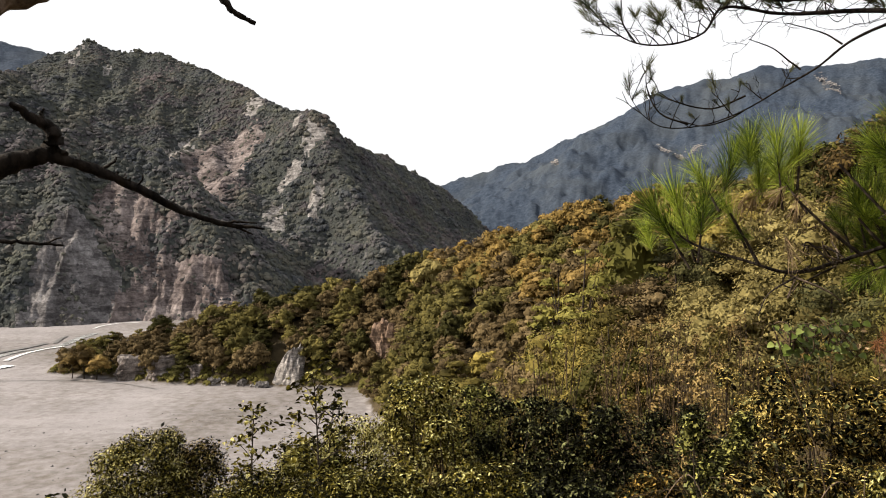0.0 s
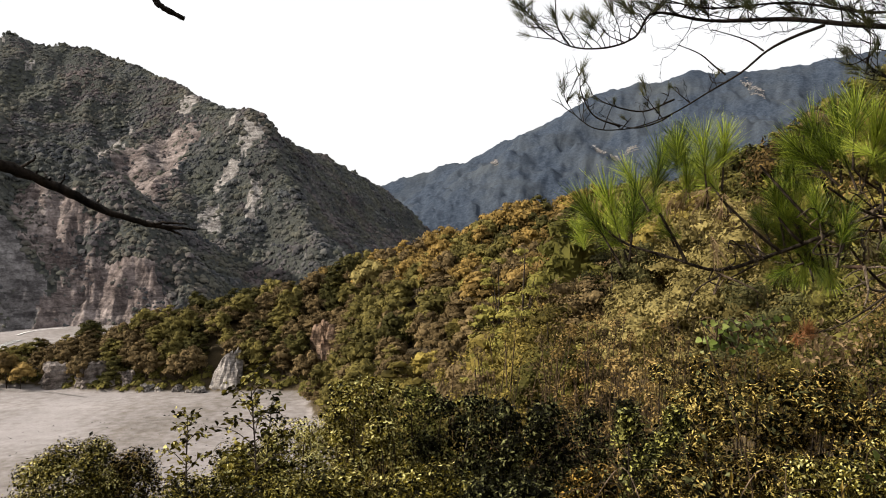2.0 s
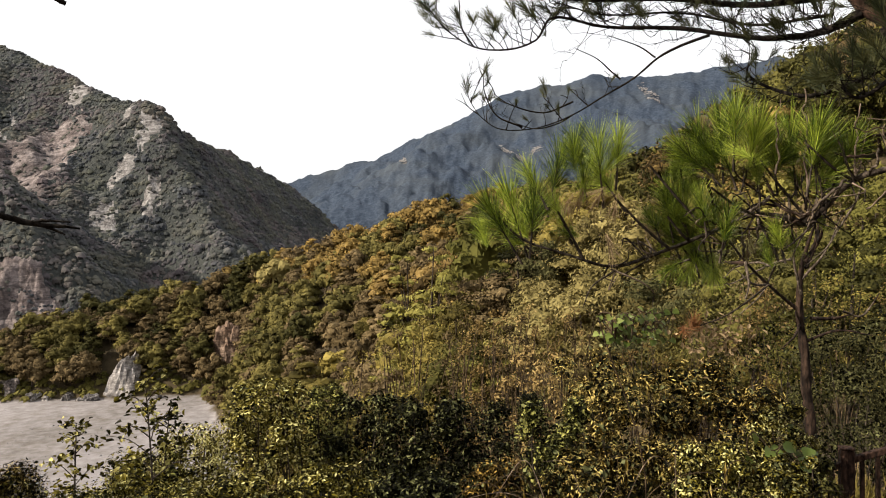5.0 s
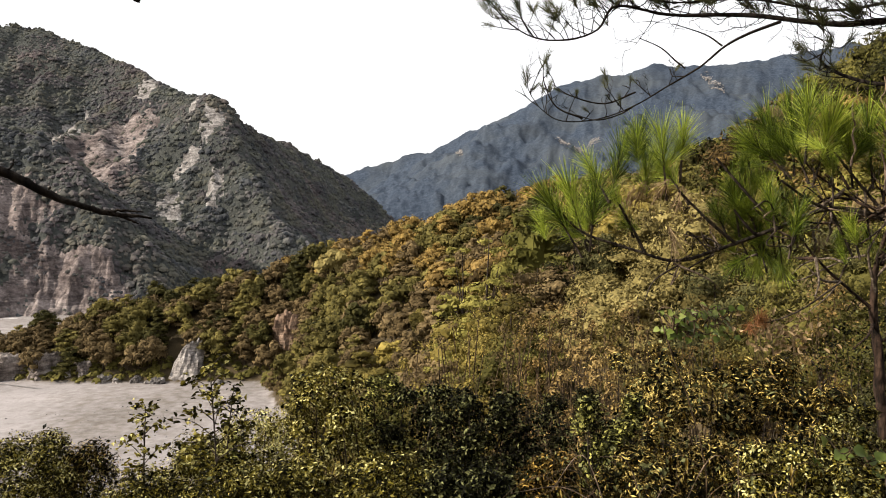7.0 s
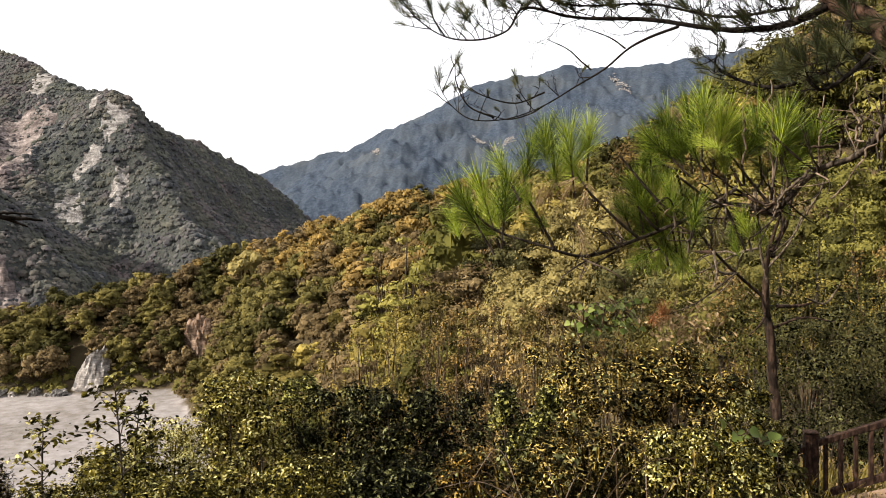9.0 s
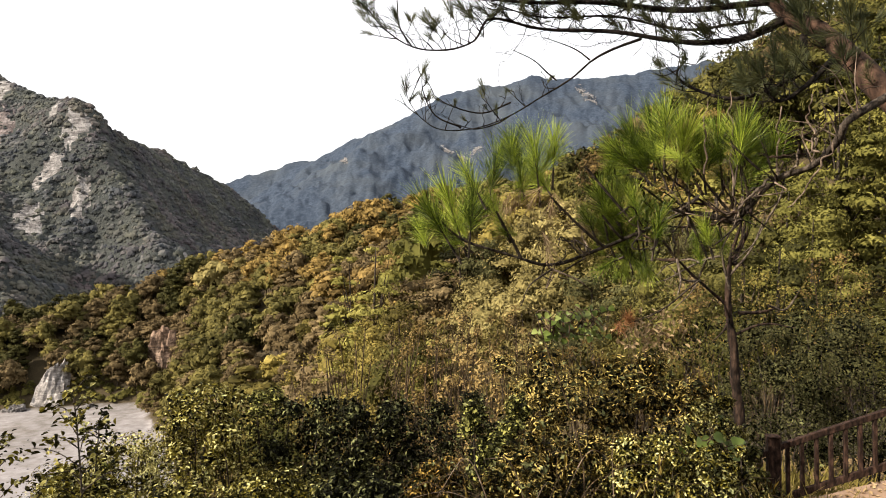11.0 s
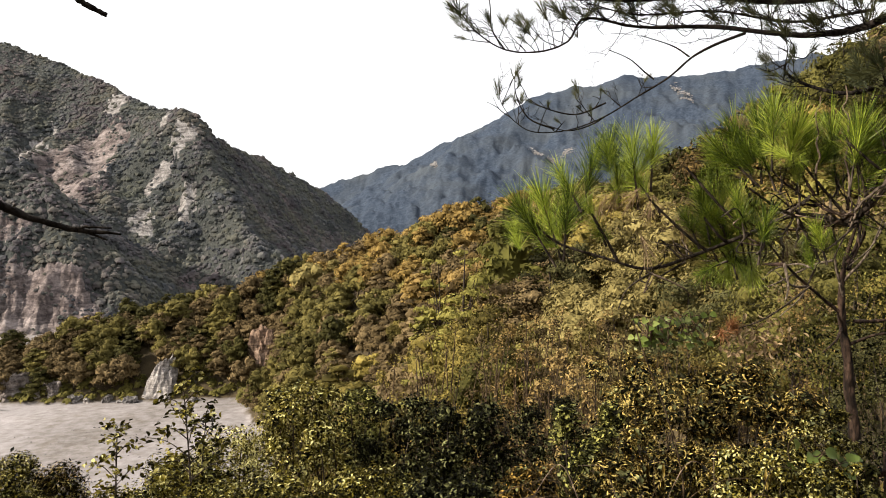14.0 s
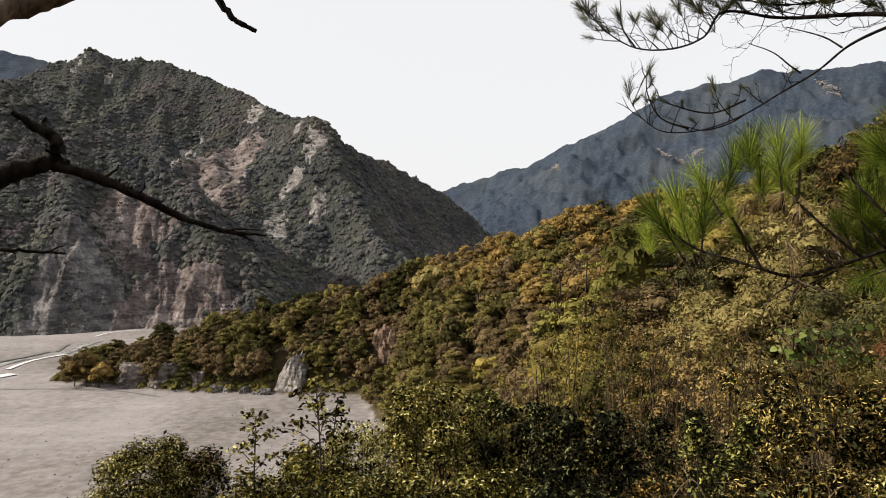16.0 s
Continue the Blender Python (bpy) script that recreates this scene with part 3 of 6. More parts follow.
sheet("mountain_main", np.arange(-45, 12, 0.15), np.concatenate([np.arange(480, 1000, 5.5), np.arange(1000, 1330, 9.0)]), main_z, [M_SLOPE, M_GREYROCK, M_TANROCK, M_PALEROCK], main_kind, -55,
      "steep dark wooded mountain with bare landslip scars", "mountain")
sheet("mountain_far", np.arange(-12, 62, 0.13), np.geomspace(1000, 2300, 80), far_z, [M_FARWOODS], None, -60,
      "distant wooded mountain under pale sky, blue-grey haze in its colour", "mountain")
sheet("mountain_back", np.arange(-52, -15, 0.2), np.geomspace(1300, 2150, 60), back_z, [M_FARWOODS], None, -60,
      "far ridge behind the peaks, haze painted into its colour", "mountain")


# ---------------------------------------------------------------- woods


def all_z(x, y):
    """The highest ground of all at each place."""
    z = ground_z(x, y)
    far = np.hypot(x, y) > 380
    if far.any():
        xf, yf = x[far], y[far]
        z[far] = np.maximum.reduce([z[far], spur_z(xf, yf), main_z(xf, yf)])
    return z


def in_sight(x, y, z, tall, start=12.0, steps=50):
    """Which places have a crown that shows over the ground in front of it."""
    r = np.hypot(x, y)
    top = (z + tall - EYE) / r
    seen = np.ones(len(x), bool)
    for s in np.linspace(0, 1, steps):
        d = start * ((r - 6.0) / start) ** s
        cover = np.where((d > 55) & (d < 320) & (d < r - 12), 3.0, 0.0)
        g = all_z(x / r * d, y / r * d)
        seen &= (g + cover * (g > RIVER + 1.5) - EYE) / d < top
    return seen


def scatter(x0, x1, y0, y1, cell, seed):
    rnd = np.random.default_rng(seed)
    gx, gy = np.meshgrid(np.arange(x0, x1, cell), np.arange(y0, y1, cell))
    gx, gy = gx.ravel() + rnd.uniform(-0.65, 0.65, gx.size) * cell, gy.ravel() + rnd.uniform(-0.65, 0.65, gx.size) * cell
    return gx, gy, rnd


def ball(level):
    """Vertices and triangles of an icosphere."""
    bm = bmesh.new()
    bmesh.ops.create_icosphere(bm, subdivisions=level, radius=1)
    v, f = np.array([p.co[:] for p in bm.verts]), np.array([[p.index for p in q.verts] for q in bm.faces])
    bm.free()
    return v, f


BALL_V, BALL_F = ball(2)
DOME_F = BALL_F[BALL_V[BALL_F][:, :, 2].mean(1) > -0.25]
KNOB_V, KNOB_F = ball(1)
KNOB_F = KNOB_F[KNOB_V[KNOB_F][:, :, 2].mean(1) > -0.6]


def lumps(at, size, rnd, faces, rough=0.22, ball_v=BALL_V):
    """Uneven rounded clumps, one closed piece each."""
    n = len(at)
    a = rnd.uniform(0, 6.28, n)
    c, s = np.cos(a)[:, None], np.sin(a)[:, None]
    x, y, z = ball_v.T
    v = np.stack([c * x - s * y, s * x + c * y, np.broadcast_to(z, (n, len(z)))], -1) * (1 + rough * rnd.uniform(-1, 1, (n, len(z), 1)))
    v = np.asarray(at)[:, None] + v * np.asarray(size)[:, None]
    return v.reshape(-1, 3), (np.arange(n)[:, None, None] * len(z) + faces[None]).reshape(-1, 3)


def crowns(x, y, z, rad, rnd, each=17, flat=0.95, face=0.45):
    """Low rounded bushes, each a dome of leaf sprays."""
    n = len(x)
    way = unit(rnd.normal(size=(n, each, 3)) + np.array([0, -0.25, 0.35]))
    way[..., 2] = np.abs(way[..., 2])
    at = np.stack([x, y, z], -1)[:, None] + way * rad[:, None, None] * np.array([1, 1, flat]) * rnd.uniform(0.7, 1.1, (n, each, 1))
    turn = face * way + np.array([-0.2, -0.6, 0.5]) * (1 - face) + np.array([0, -0.2, 0.35]) * face + 0.13 * rnd.normal(size=way.shape)
    size = np.repeat(rad, each) * rnd.uniform(0.4, 0.85, n * each)
    return flecks(at.reshape(-1, 3), turn.reshape(-1, 3), size, 0.9, rnd)


def hill_woods(name, x0, x1, y0, y1, cells, fun, bare, seed, mat, label, lo=-44):
    """Woods of many crowns that swell from the slope; cells: spacing, least and greatest radius, fine or coarse, of each kind of crown."""
    out = []
    for k, (cell, small, large, fine) in enumerate(cells):
        x, y, rnd = scatter(x0, x1, y0, y1, cell, seed + 100 * k)
        z = fun(x, y)
        az = np.degrees(np.arctan2(x, y))
        keep = (z > lo) & (az > -36) & (az < 54) & ~bare(x, y, k)
        x, y, z = x[keep], y[keep], z[keep]
        show = in_sight(x, y, z, large * 1.4, 60.0)
        x, y, z = x[show], y[show], z[show]
        size = small + (large - small) * rnd.uniform(0, 1, len(x)) ** 1.6
        size = size * np.maximum(along(y, [880, 985], [1.0, 0.62]), along(x, [-200, -120], [0, 1]))
        at = np.stack([x, y, z], -1)
        upright = unit(np.stack([fun(x - 6, y) - fun(x + 6, y), fun(x, y - 6) - fun(x, y + 6), np.full(len(x), 12.0)], -1) + np.array([0, 0, 0.35]))
        v, f = lumps(at, size[:, None] * np.ones(3), rnd, DOME_F, 0.24) if fine else lumps(at, size[:, None] * np.ones(3), rnd, KNOB_F, 0.34, KNOB_V)
        v = v.reshape(len(x), -1, 3)
        d = ((v - at[:, None]) * upright[:, None]).sum(-1, keepdims=True)
        v = (v - d * upright[:, None] * (1 - rnd.uniform(0.52, 0.92, (len(x), 1, 1)))).reshape(-1, 3)
        out.append((v, f))
    tagged(new(name, mesh_of(name, *joined(out), mat, None, False)), label, "woods", kind="stuff")


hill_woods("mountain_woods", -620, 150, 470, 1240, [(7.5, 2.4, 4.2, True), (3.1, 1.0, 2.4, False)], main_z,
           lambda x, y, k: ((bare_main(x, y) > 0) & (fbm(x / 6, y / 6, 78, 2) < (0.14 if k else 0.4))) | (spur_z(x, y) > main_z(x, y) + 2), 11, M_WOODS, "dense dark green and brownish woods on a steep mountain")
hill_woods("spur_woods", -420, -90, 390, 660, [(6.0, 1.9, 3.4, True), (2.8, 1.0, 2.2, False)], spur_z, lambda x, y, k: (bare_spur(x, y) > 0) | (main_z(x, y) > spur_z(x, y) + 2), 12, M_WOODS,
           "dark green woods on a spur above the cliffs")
hill_woods("cliff_scrub", -300, -110, 395, 540, [(3.0, 0.7, 1.7, False)], spur_z,
           lambda x, y, k: (bare_spur(x, y) == 0) | (fbm(x / 16, y / 16, 77) + 0.2 * within(x, y, BROWN_CLIFF, 66, 7.0) + 0.12 * (y < 425) < 0.20), 13, M_WOODS, "scattered scrub clinging to bare cliffs")

# single trees that stand up from the mountain's crest
crnd = np.random.default_rng(19)
crest = smooth_line([(px, py, 0) for px, py, pz, k in MAIN], 60)
crest = crest[crnd.integers(0, len(crest), 26)].repeat(5, 0) + crnd.normal(size=(130, 3)) * np.array([5.0, 7.0, 0])
crest[:, 2] = main_z(crest[:, 0], crest[:, 1]) + 1.2
wide = crnd.uniform(0.9, 2.2, 130)
crest_v, crest_f = lumps(crest, np.stack([wide, wide, wide * crnd.uniform(0.9, 1.7, 130)], -1), crnd, DOME_F, 0.3)
tagged(new("crest_trees", mesh_of("crest_trees", crest_v, crest_f, M_WOODS)), "dark trees standing up along a mountain crest", "woods", kind="stuff")

# pale scree on the far slope
srnd = np.random.default_rng(15)
sx, sy = [], []
for cx, cy, rx, ry in FAR_PALE:
    n = 110
    sx.append(cx + srnd.normal(size=n) * rx * 0.6)
    sy.append(cy + srnd.normal(size=n) * ry * 0.6)
sx, sy = np.concatenate(sx), np.concatenate(sy)
spot = np.stack([sx, sy, far_z(sx, sy) + 0.8], -1)
tagged(new("far_scree", mesh_of("far_scree", *flecks(spot, np.tile([[-0.2, -0.6, 0.8]], (len(sx), 1)) + 0.15 * srnd.normal(size=spot.shape), srnd.uniform(3, 9, len(sx)), 0.7, srnd), M_PALEROCK)),
       "pale bare scree on a distant mountainside", "scree", kind="stuff")


def lobes_of(rnd, wide, tall, base, kind):
    """Centres and radii of the clumps that make up a crown."""
    out = []
    if kind == "tiered":
        for k in range(13):
            u = (k + 0.4) / 13
            a = k * 2.4 + rnd.uniform(-0.4, 0.4)
            reach = wide * 0.5 * (1 - 0.7 * u ** 2) * rnd.uniform(0.4, 0.85)
            s = wide * rnd.uniform(0.2, 0.3) * (1 - 0.35 * u)
            out.append(((math.cos(a) * reach, math.sin(a) * reach, base + (tall - base) * (0.1 + 0.85 * u)), (s, s, s * rnd.uniform(0.4, 0.65))))
    elif kind == "layered":
        n = 8
        for k in range(n):
            h = base + (tall - base) * (k + 0.4) / n
            reach = wide * 0.5 * (1 - 0.72 * (k / n) ** 1.3)
            for j in range(4 if k < 5 else 2):
                a = k * 0.9 + j * 1.57 + rnd.uniform(-0.5, 0.5)
                q = reach * rnd.uniform(0.45, 0.75)
                s = reach * rnd.uniform(0.28, 0.42)
                out.append(((math.cos(a) * q, math.sin(a) * q, h + rnd.uniform(-0.5, 0.5) * (tall - base) / n - 0.12 * q), (s, s, s * rnd.uniform(0.35, 0.6))))
    else:
        n = 13
        mid = base + (tall - base) * 0.42
        for k in range(n):
            u = (k + 0.5) / n
            a = k * 2.4 + rnd.uniform(-0.5, 0.5)
            up = -0.25 + 1.2 * u
            ring = math.sqrt(max(0.0, 1 - up * up)) * rnd.uniform(0.8, 1.1)
            s = wide * rnd.uniform(0.13, 0.23)
            out.append(((math.cos(a) * ring * wide * 0.36, math.sin(a) * ring * wide * 0.36, mid + up * (tall - mid - s * 0.6)), (s, s, s * rnd.uniform(0.75, 0.95))))
        out.append(((0, 0, mid + 0.12 * (tall - mid)), (wide * 0.36, wide * 0.36, (tall - mid) * 0.72)))
    return out


def crown_cards(rnd, lobes, count, size, aspect=0.8, core=0.8):
    """Clumps of a crown: a lumpy core each, and leaf sprays all over it."""
    c = np.array([l[0] for l in lobes])
    s = np.array([l[1] for l in lobes])
    w = (s[:, 0] * s[:, 0]) ** 0.8
    pick = rnd.choice(len(lobes), count, p=w / w.sum())
    way = unit(rnd.normal(size=(count, 3)))
    way[:, 2] = np.abs(way[:, 2]) * np.where(rnd.uniform(size=count) < 0.82, 1, -1)
    p = c[pick] + way * s[pick] * (core - 0.02 + (1.14 - core) * rnd.uniform(size=(count, 1)) ** 0.7)
    return joined([flecks(p, way + 0.30 * rnd.normal(size=way.shape), size * rnd.uniform(0.6, 1.35, count), aspect, rnd), lumps(c, s * core, rnd, DOME_F, 0.24)])


def trunk_mesh(name, rnd, lobes, base, tall, thick, mat):
    lean = rnd.uniform(-0.3, 0.3, 2)
    spine = [(0, 0, -0.6), (lean[0] * 0.4, lean[1] * 0.4, base * 0.5), (lean[0], lean[1], base), (lean[0] * 0.6, lean[1] * 0.6, base + 0.55 * (tall - base)), (0, 0, tall * 0.93)]
    out = [tube(smooth_line(spine, 2), [thick * 1.25, thick, thick * 0.7, thick * 0.2], 6, 0.08)]
    for (cx, cy, cz), s in lobes[:-1:2]:
        z0 = base + 0.4 * (cz - base)
        out.append(tube(smooth_line([(lean[0] * 0.7, lean[1] * 0.7, z0), (cx * 0.5, cy * 0.5, z0 + 0.6 * (cz - z0)), (cx, cy, cz)], 2), [thick * 0.45, thick * 0.12], 3))
    return mesh_of(name, *joined(out), mat, None, True)


SORTS = {  # leaf material, crown width, height, crown base, kind, label, name
    "ochre": (M_OCHRE, 8.2, 9.0, 1.5, "round", "golden ochre autumn broadleaf tree on the hillside"),
    "olive": (M_OLIVE, 8.6, 9.0, 1.3, "round", "olive green broadleaf tree turning in autumn"),
    "brown": (M_BROWN, 7.6, 8.2, 1.1, "round", "brownish half-bare autumn tree on the slope"),
    "green": (M_GREEN, 7.8, 9.4, 1.2, "round", "dark green evergreen tree among autumn woods"),
    "lime": (M_LIME, 7.4, 12.5, 2.0, "layered", "light yellow-green layered tree standing above its neighbours"),
    "pale": (M_PALELEAF, 8.2, 8.0, 0.8, "round", "pale yellow leafy tree lit by the sun"),
    "reddish": (M_REDLEAF, 7.0, 8.5, 1.4, "round", "reddish brown autumn tree on the crest"),
    "fir": (M_FIR, 6.4, 11.0, 1.4, "round", "dark green layered conifer on the slope"),
    "shadow": (M_EVERGREEN, 6.0, 10.0, 1.2, "round", "evergreen tree painted nearly black, for firs and shaded gaps"),
}
TURNS = {}


LEVELS = ((46, 0.55, 4200, 0.22, 0.45), (82, 1.0, 2700, 0.315, 0.5), (125, 1.0, 1300, 0.44, 0.72), (9999, 1.0, 700, 0.51, 0.8))  # to which distance, scale, leaf sprays, their size, cores


def plant_tree(sort, x, y, z, size, turn, r):
    """One tree; the first of each form is built, the others are copies."""
    level = [r < k[0] for k in LEVELS].index(True)
    reach, scale, count, spray, core = LEVELS[level]
    form = (sort, int(turn * 10) % 3, level)
    if form in TURNS:
        size /= scale * TURNS[form].scale.x
        return copy_thing(TURNS[form], Matrix.Translation((x, y, z)) @ Matrix.Rotation(turn, 4, "Z") @ Matrix.Diagonal((size, size, size * (0.92 + 0.16 * ((turn * 7) % 1)), 1)))
    mat, wide, tall, base, kind, label = SORTS[sort]
    rnd = np.random.default_rng(100 + len(TURNS))
    if form[1] == 2 and kind == "round":
        kind = "tiered"
    lobes = lobes_of(rnd, wide * scale, tall * scale, base * scale, kind)
    tree = thing("tree", label, "tree", group="hillside trees")
    part("trunk", trunk_mesh("trunk", rnd, lobes, base * scale, tall * scale, 0.16 * scale, M_BARK), tree)
    part("crown", mesh_of("crown", *crown_cards(rnd, lobes, count, spray * scale, 0.52, core), mat), tree)
    size /= scale
    tree.matrix_basis = Matrix.Translation((x, y, z)) @ Matrix.Rotation(turn, 4, "Z") @ Matrix.Diagonal((size, size, size, 1))
    TURNS[form] = tree
    return tree


def sorts_at(x, y, z, rnd):
    """Which sort grows where: ochre along the crest, browns low, greens in between."""
    n1, n2 = fbm(x / 28, y / 28, 81), fbm(x / 16, y / 16, 82)
    u = rnd.uniform(size=len(x))
    out = np.full(len(x), "olive", object)
    out[(n1 > 0.08) | (u < 0.12)] = "ochre"
    out[(n2 < -0.22) | (u > 0.90)] = "brown"
    out[(n2 > 0.34) & (u < 0.75)] = "green"
    out[(x < -20) & (n1 < 0.05) & (u < 0.13)] = "green"
    out[(x < -20) & (u > 0.45) & (u < 0.8)] = "brown"
    out[(x < -30) & (out == "ochre") & (u < 0.75)] = "olive"
    r = np.hypot(x, y)
    out[(r < 75) & (out == "ochre") & (u < 0.8)] = "olive"
    az = np.degrees(np.arctan2(x, y))
    out[(x > 40) & (r < 140) & (u < 0.5)] = "green"
    out[(x > 40) & (r < 140) & (out == "ochre")] = "olive"
    out[(az > 36) & (r < 140) & (u < 0.55)] = "fir"
    out[(az > 36) & (r < 140) & (u > 0.55) & (u < 0.80)] = "green"
    out[(x > 0) & (r > 130) & (u < 0.42)] = "ochre"
    out[(u > 0.80) & (u < 0.84)] = "lime"
    low = (z < -15) & (out == "ochre")
    out[low & (u < 0.6)] = "brown"
    out[low & (u >= 0.6)] = "olive"
    out[(az > 17.5) & (az < 28.5) & (r < 75) & (u > 0.15)] = "pale"
    out[(x > 40) & (u > 0.84) & (u < 0.92)] = "fir"
    return out


bits = [scatter(-6, 112, 42, 275, 6.2, 21), scatter(-154, -6, 130, 275, 5.0, 22), scatter(8, 60, 14, 60, 4.4, 23)]
trnd = bits[0][2]
tx, ty = np.concatenate([b[0] for b in bits]), np.concatenate([b[1] for b in bits])
tz = ground_z(tx, ty)
tr, taz = np.hypot(tx, ty), np.degrees(np.arctan2(tx, ty))
close = (tr < 52) & (tr > 24) & (taz > 31)
keep = (tz > RIVER + 0.9) & (taz > -34) & (taz < 54) & (close | ((tr > 52) & (ridged(tx, ty, HILL, 0.47, 5.0, 0.002) > tz - 4)))
keep &= ~((taz > 16.5) & (taz < 24.5) & (tr < 67)) & ~((taz > 17.0) & (taz < 23.0) & (tr < 78))
keep &= ~blot(tx, ty, -55, 222, 7.5, 10, 0, 90, 0.2) & ~blot(tx, ty, -18.5, 217, 5.5, 15, 0, 91, 0.2)
tx, ty, tz, tr = tx[keep], ty[keep], tz[keep], tr[keep]
show = in_sight(tx, ty, tz, 9.0)
tx, ty, tz, tr = tx[show], ty[show], tz[show], tr[show]
tsort = sorts_at(tx, ty, tz, trnd)
tsize = trnd.uniform(0.78, 1.2, len(tx)) * along(tx, [-150, -110, 0], [0.75, 1.05, 1.12]) * along(tr, [24, 60], [0.5, 1.0])
# the trees on the right-hand shoulder grow lower
tallest = np.array([SORTS[k][2] for k in tsort])
skyline = along(np.degrees(np.arctan2(tx, ty)), [25, 27, 29, 35.3, 39.8, 41.2, 43, 46], [9.0, 7.6, 8.5, 11.7, 13.0, 14.8, 15.6, 17.6])
tsize = np.where(np.degrees(np.arctan2(tx, ty)) > 25, np.minimum(tsize, np.maximum((EYE + np.tan(np.radians(skyline)) * tr - tz) / tallest, 0.42)), tsize)
tturn = trnd.uniform(0, 6.28, len(tx))
order = np.argsort(tr)
for i in order[:300]:
    plant_tree(tsort[i], tx[i], ty[i], tz[i] - 0.2, tsize[i], tturn[i], tr[i])

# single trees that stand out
# the shadow trees are dark firs, and painted shade in gaps between crowns
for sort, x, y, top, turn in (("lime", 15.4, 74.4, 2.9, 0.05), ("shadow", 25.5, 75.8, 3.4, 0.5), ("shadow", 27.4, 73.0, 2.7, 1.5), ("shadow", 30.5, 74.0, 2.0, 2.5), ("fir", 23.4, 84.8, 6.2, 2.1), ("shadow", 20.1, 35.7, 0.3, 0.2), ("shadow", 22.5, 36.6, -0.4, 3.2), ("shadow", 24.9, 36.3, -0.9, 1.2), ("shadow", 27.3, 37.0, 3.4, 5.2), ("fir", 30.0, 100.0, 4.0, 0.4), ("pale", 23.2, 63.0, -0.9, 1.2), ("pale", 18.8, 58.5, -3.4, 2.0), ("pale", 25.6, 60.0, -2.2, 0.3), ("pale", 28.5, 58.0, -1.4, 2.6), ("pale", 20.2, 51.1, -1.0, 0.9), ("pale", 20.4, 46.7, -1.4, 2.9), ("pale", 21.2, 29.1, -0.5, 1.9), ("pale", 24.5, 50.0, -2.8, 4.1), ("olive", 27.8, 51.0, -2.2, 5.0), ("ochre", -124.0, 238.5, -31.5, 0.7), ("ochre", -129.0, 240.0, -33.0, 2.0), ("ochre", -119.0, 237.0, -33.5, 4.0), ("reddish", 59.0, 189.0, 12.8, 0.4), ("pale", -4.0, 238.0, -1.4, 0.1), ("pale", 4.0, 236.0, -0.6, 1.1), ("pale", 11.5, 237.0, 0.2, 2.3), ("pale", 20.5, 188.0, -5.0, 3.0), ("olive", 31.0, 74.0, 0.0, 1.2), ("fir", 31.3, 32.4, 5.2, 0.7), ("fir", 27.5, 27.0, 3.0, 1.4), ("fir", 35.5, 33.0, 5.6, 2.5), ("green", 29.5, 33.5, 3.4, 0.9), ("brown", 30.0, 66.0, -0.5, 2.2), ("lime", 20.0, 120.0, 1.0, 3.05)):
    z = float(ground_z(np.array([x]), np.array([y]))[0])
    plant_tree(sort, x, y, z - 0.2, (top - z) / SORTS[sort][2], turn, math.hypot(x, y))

# low scrub along the foot of the wooded bank
bx, by, brnd = scatter(-150, -12, 205, 275, 2.0, 31)
bz = ground_z(bx, by)
low = (bz > RIVER + 0.35) & (bz < RIVER + 7) & ~blot(bx, by, -54, 226, 4, 6, 0, 90, 0.2)
low &= in_sight(bx, by, bz, 1.5)
bx, by, bz = bx[low], by[low], bz[low]
tagged(new("bank_scrub", mesh_of("bank_scrub", *crowns(bx, by, bz, brnd.uniform(0.8, 2.0, len(bx)), brnd, 34, 0.9, 0.9), M_GREEN)), "olive and brown scrub along the foot of the bank", "scrub", kind="stuff")

# the trees further off, too many to count
for sort in ("ochre", "olive", "brown", "green"):
    mat, wide, tall, base, kind, label = SORTS[sort]
    pieces, wood = [], []
    forms = []
    for k in range(4):
        rnd = np.random.default_rng(300 + k)
        forms.append(crown_cards(rnd, lobes_of(rnd, wide, tall, 0.4, "tiered" if k > 2 else kind), 540, 0.56, core=0.74))
    for i in order[300:]:
        own = {"lime": "olive", "pale": "ochre", "fir": "green"}.get(tsort[i], tsort[i])
        if own != sort:
            continue
        v, f = forms[int(tturn[i] * 100) % 4]
        c, s = math.cos(tturn[i]), math.sin(tturn[i])
        pieces.append((v @ np.array([[c, s, 0], [-s, c, 0], [0, 0, 1]]) * tsize[i] + (tx[i], ty[i], tz[i] - 0.2), f))
        wood.append(tube([(tx[i], ty[i], tz[i] - 0.6), (tx[i] + 0.2, ty[i], tz[i] + 3.0 * tsize[i]), (tx[i], ty[i], tz[i] + 6.5 * tsize[i])], [0.2, 0.06], 4))
    if pieces:
        far = tagged(new(sort + "_woods", mesh_of(sort + "_woods", *joined(pieces), FAR_LEAVES[sort])), "far " + label.replace(" tree", " trees"), "woods", kind="stuff")
        tagged(part("trunks", mesh_of("trunks", *joined(wood), M_BARK), far), kind="stuff")


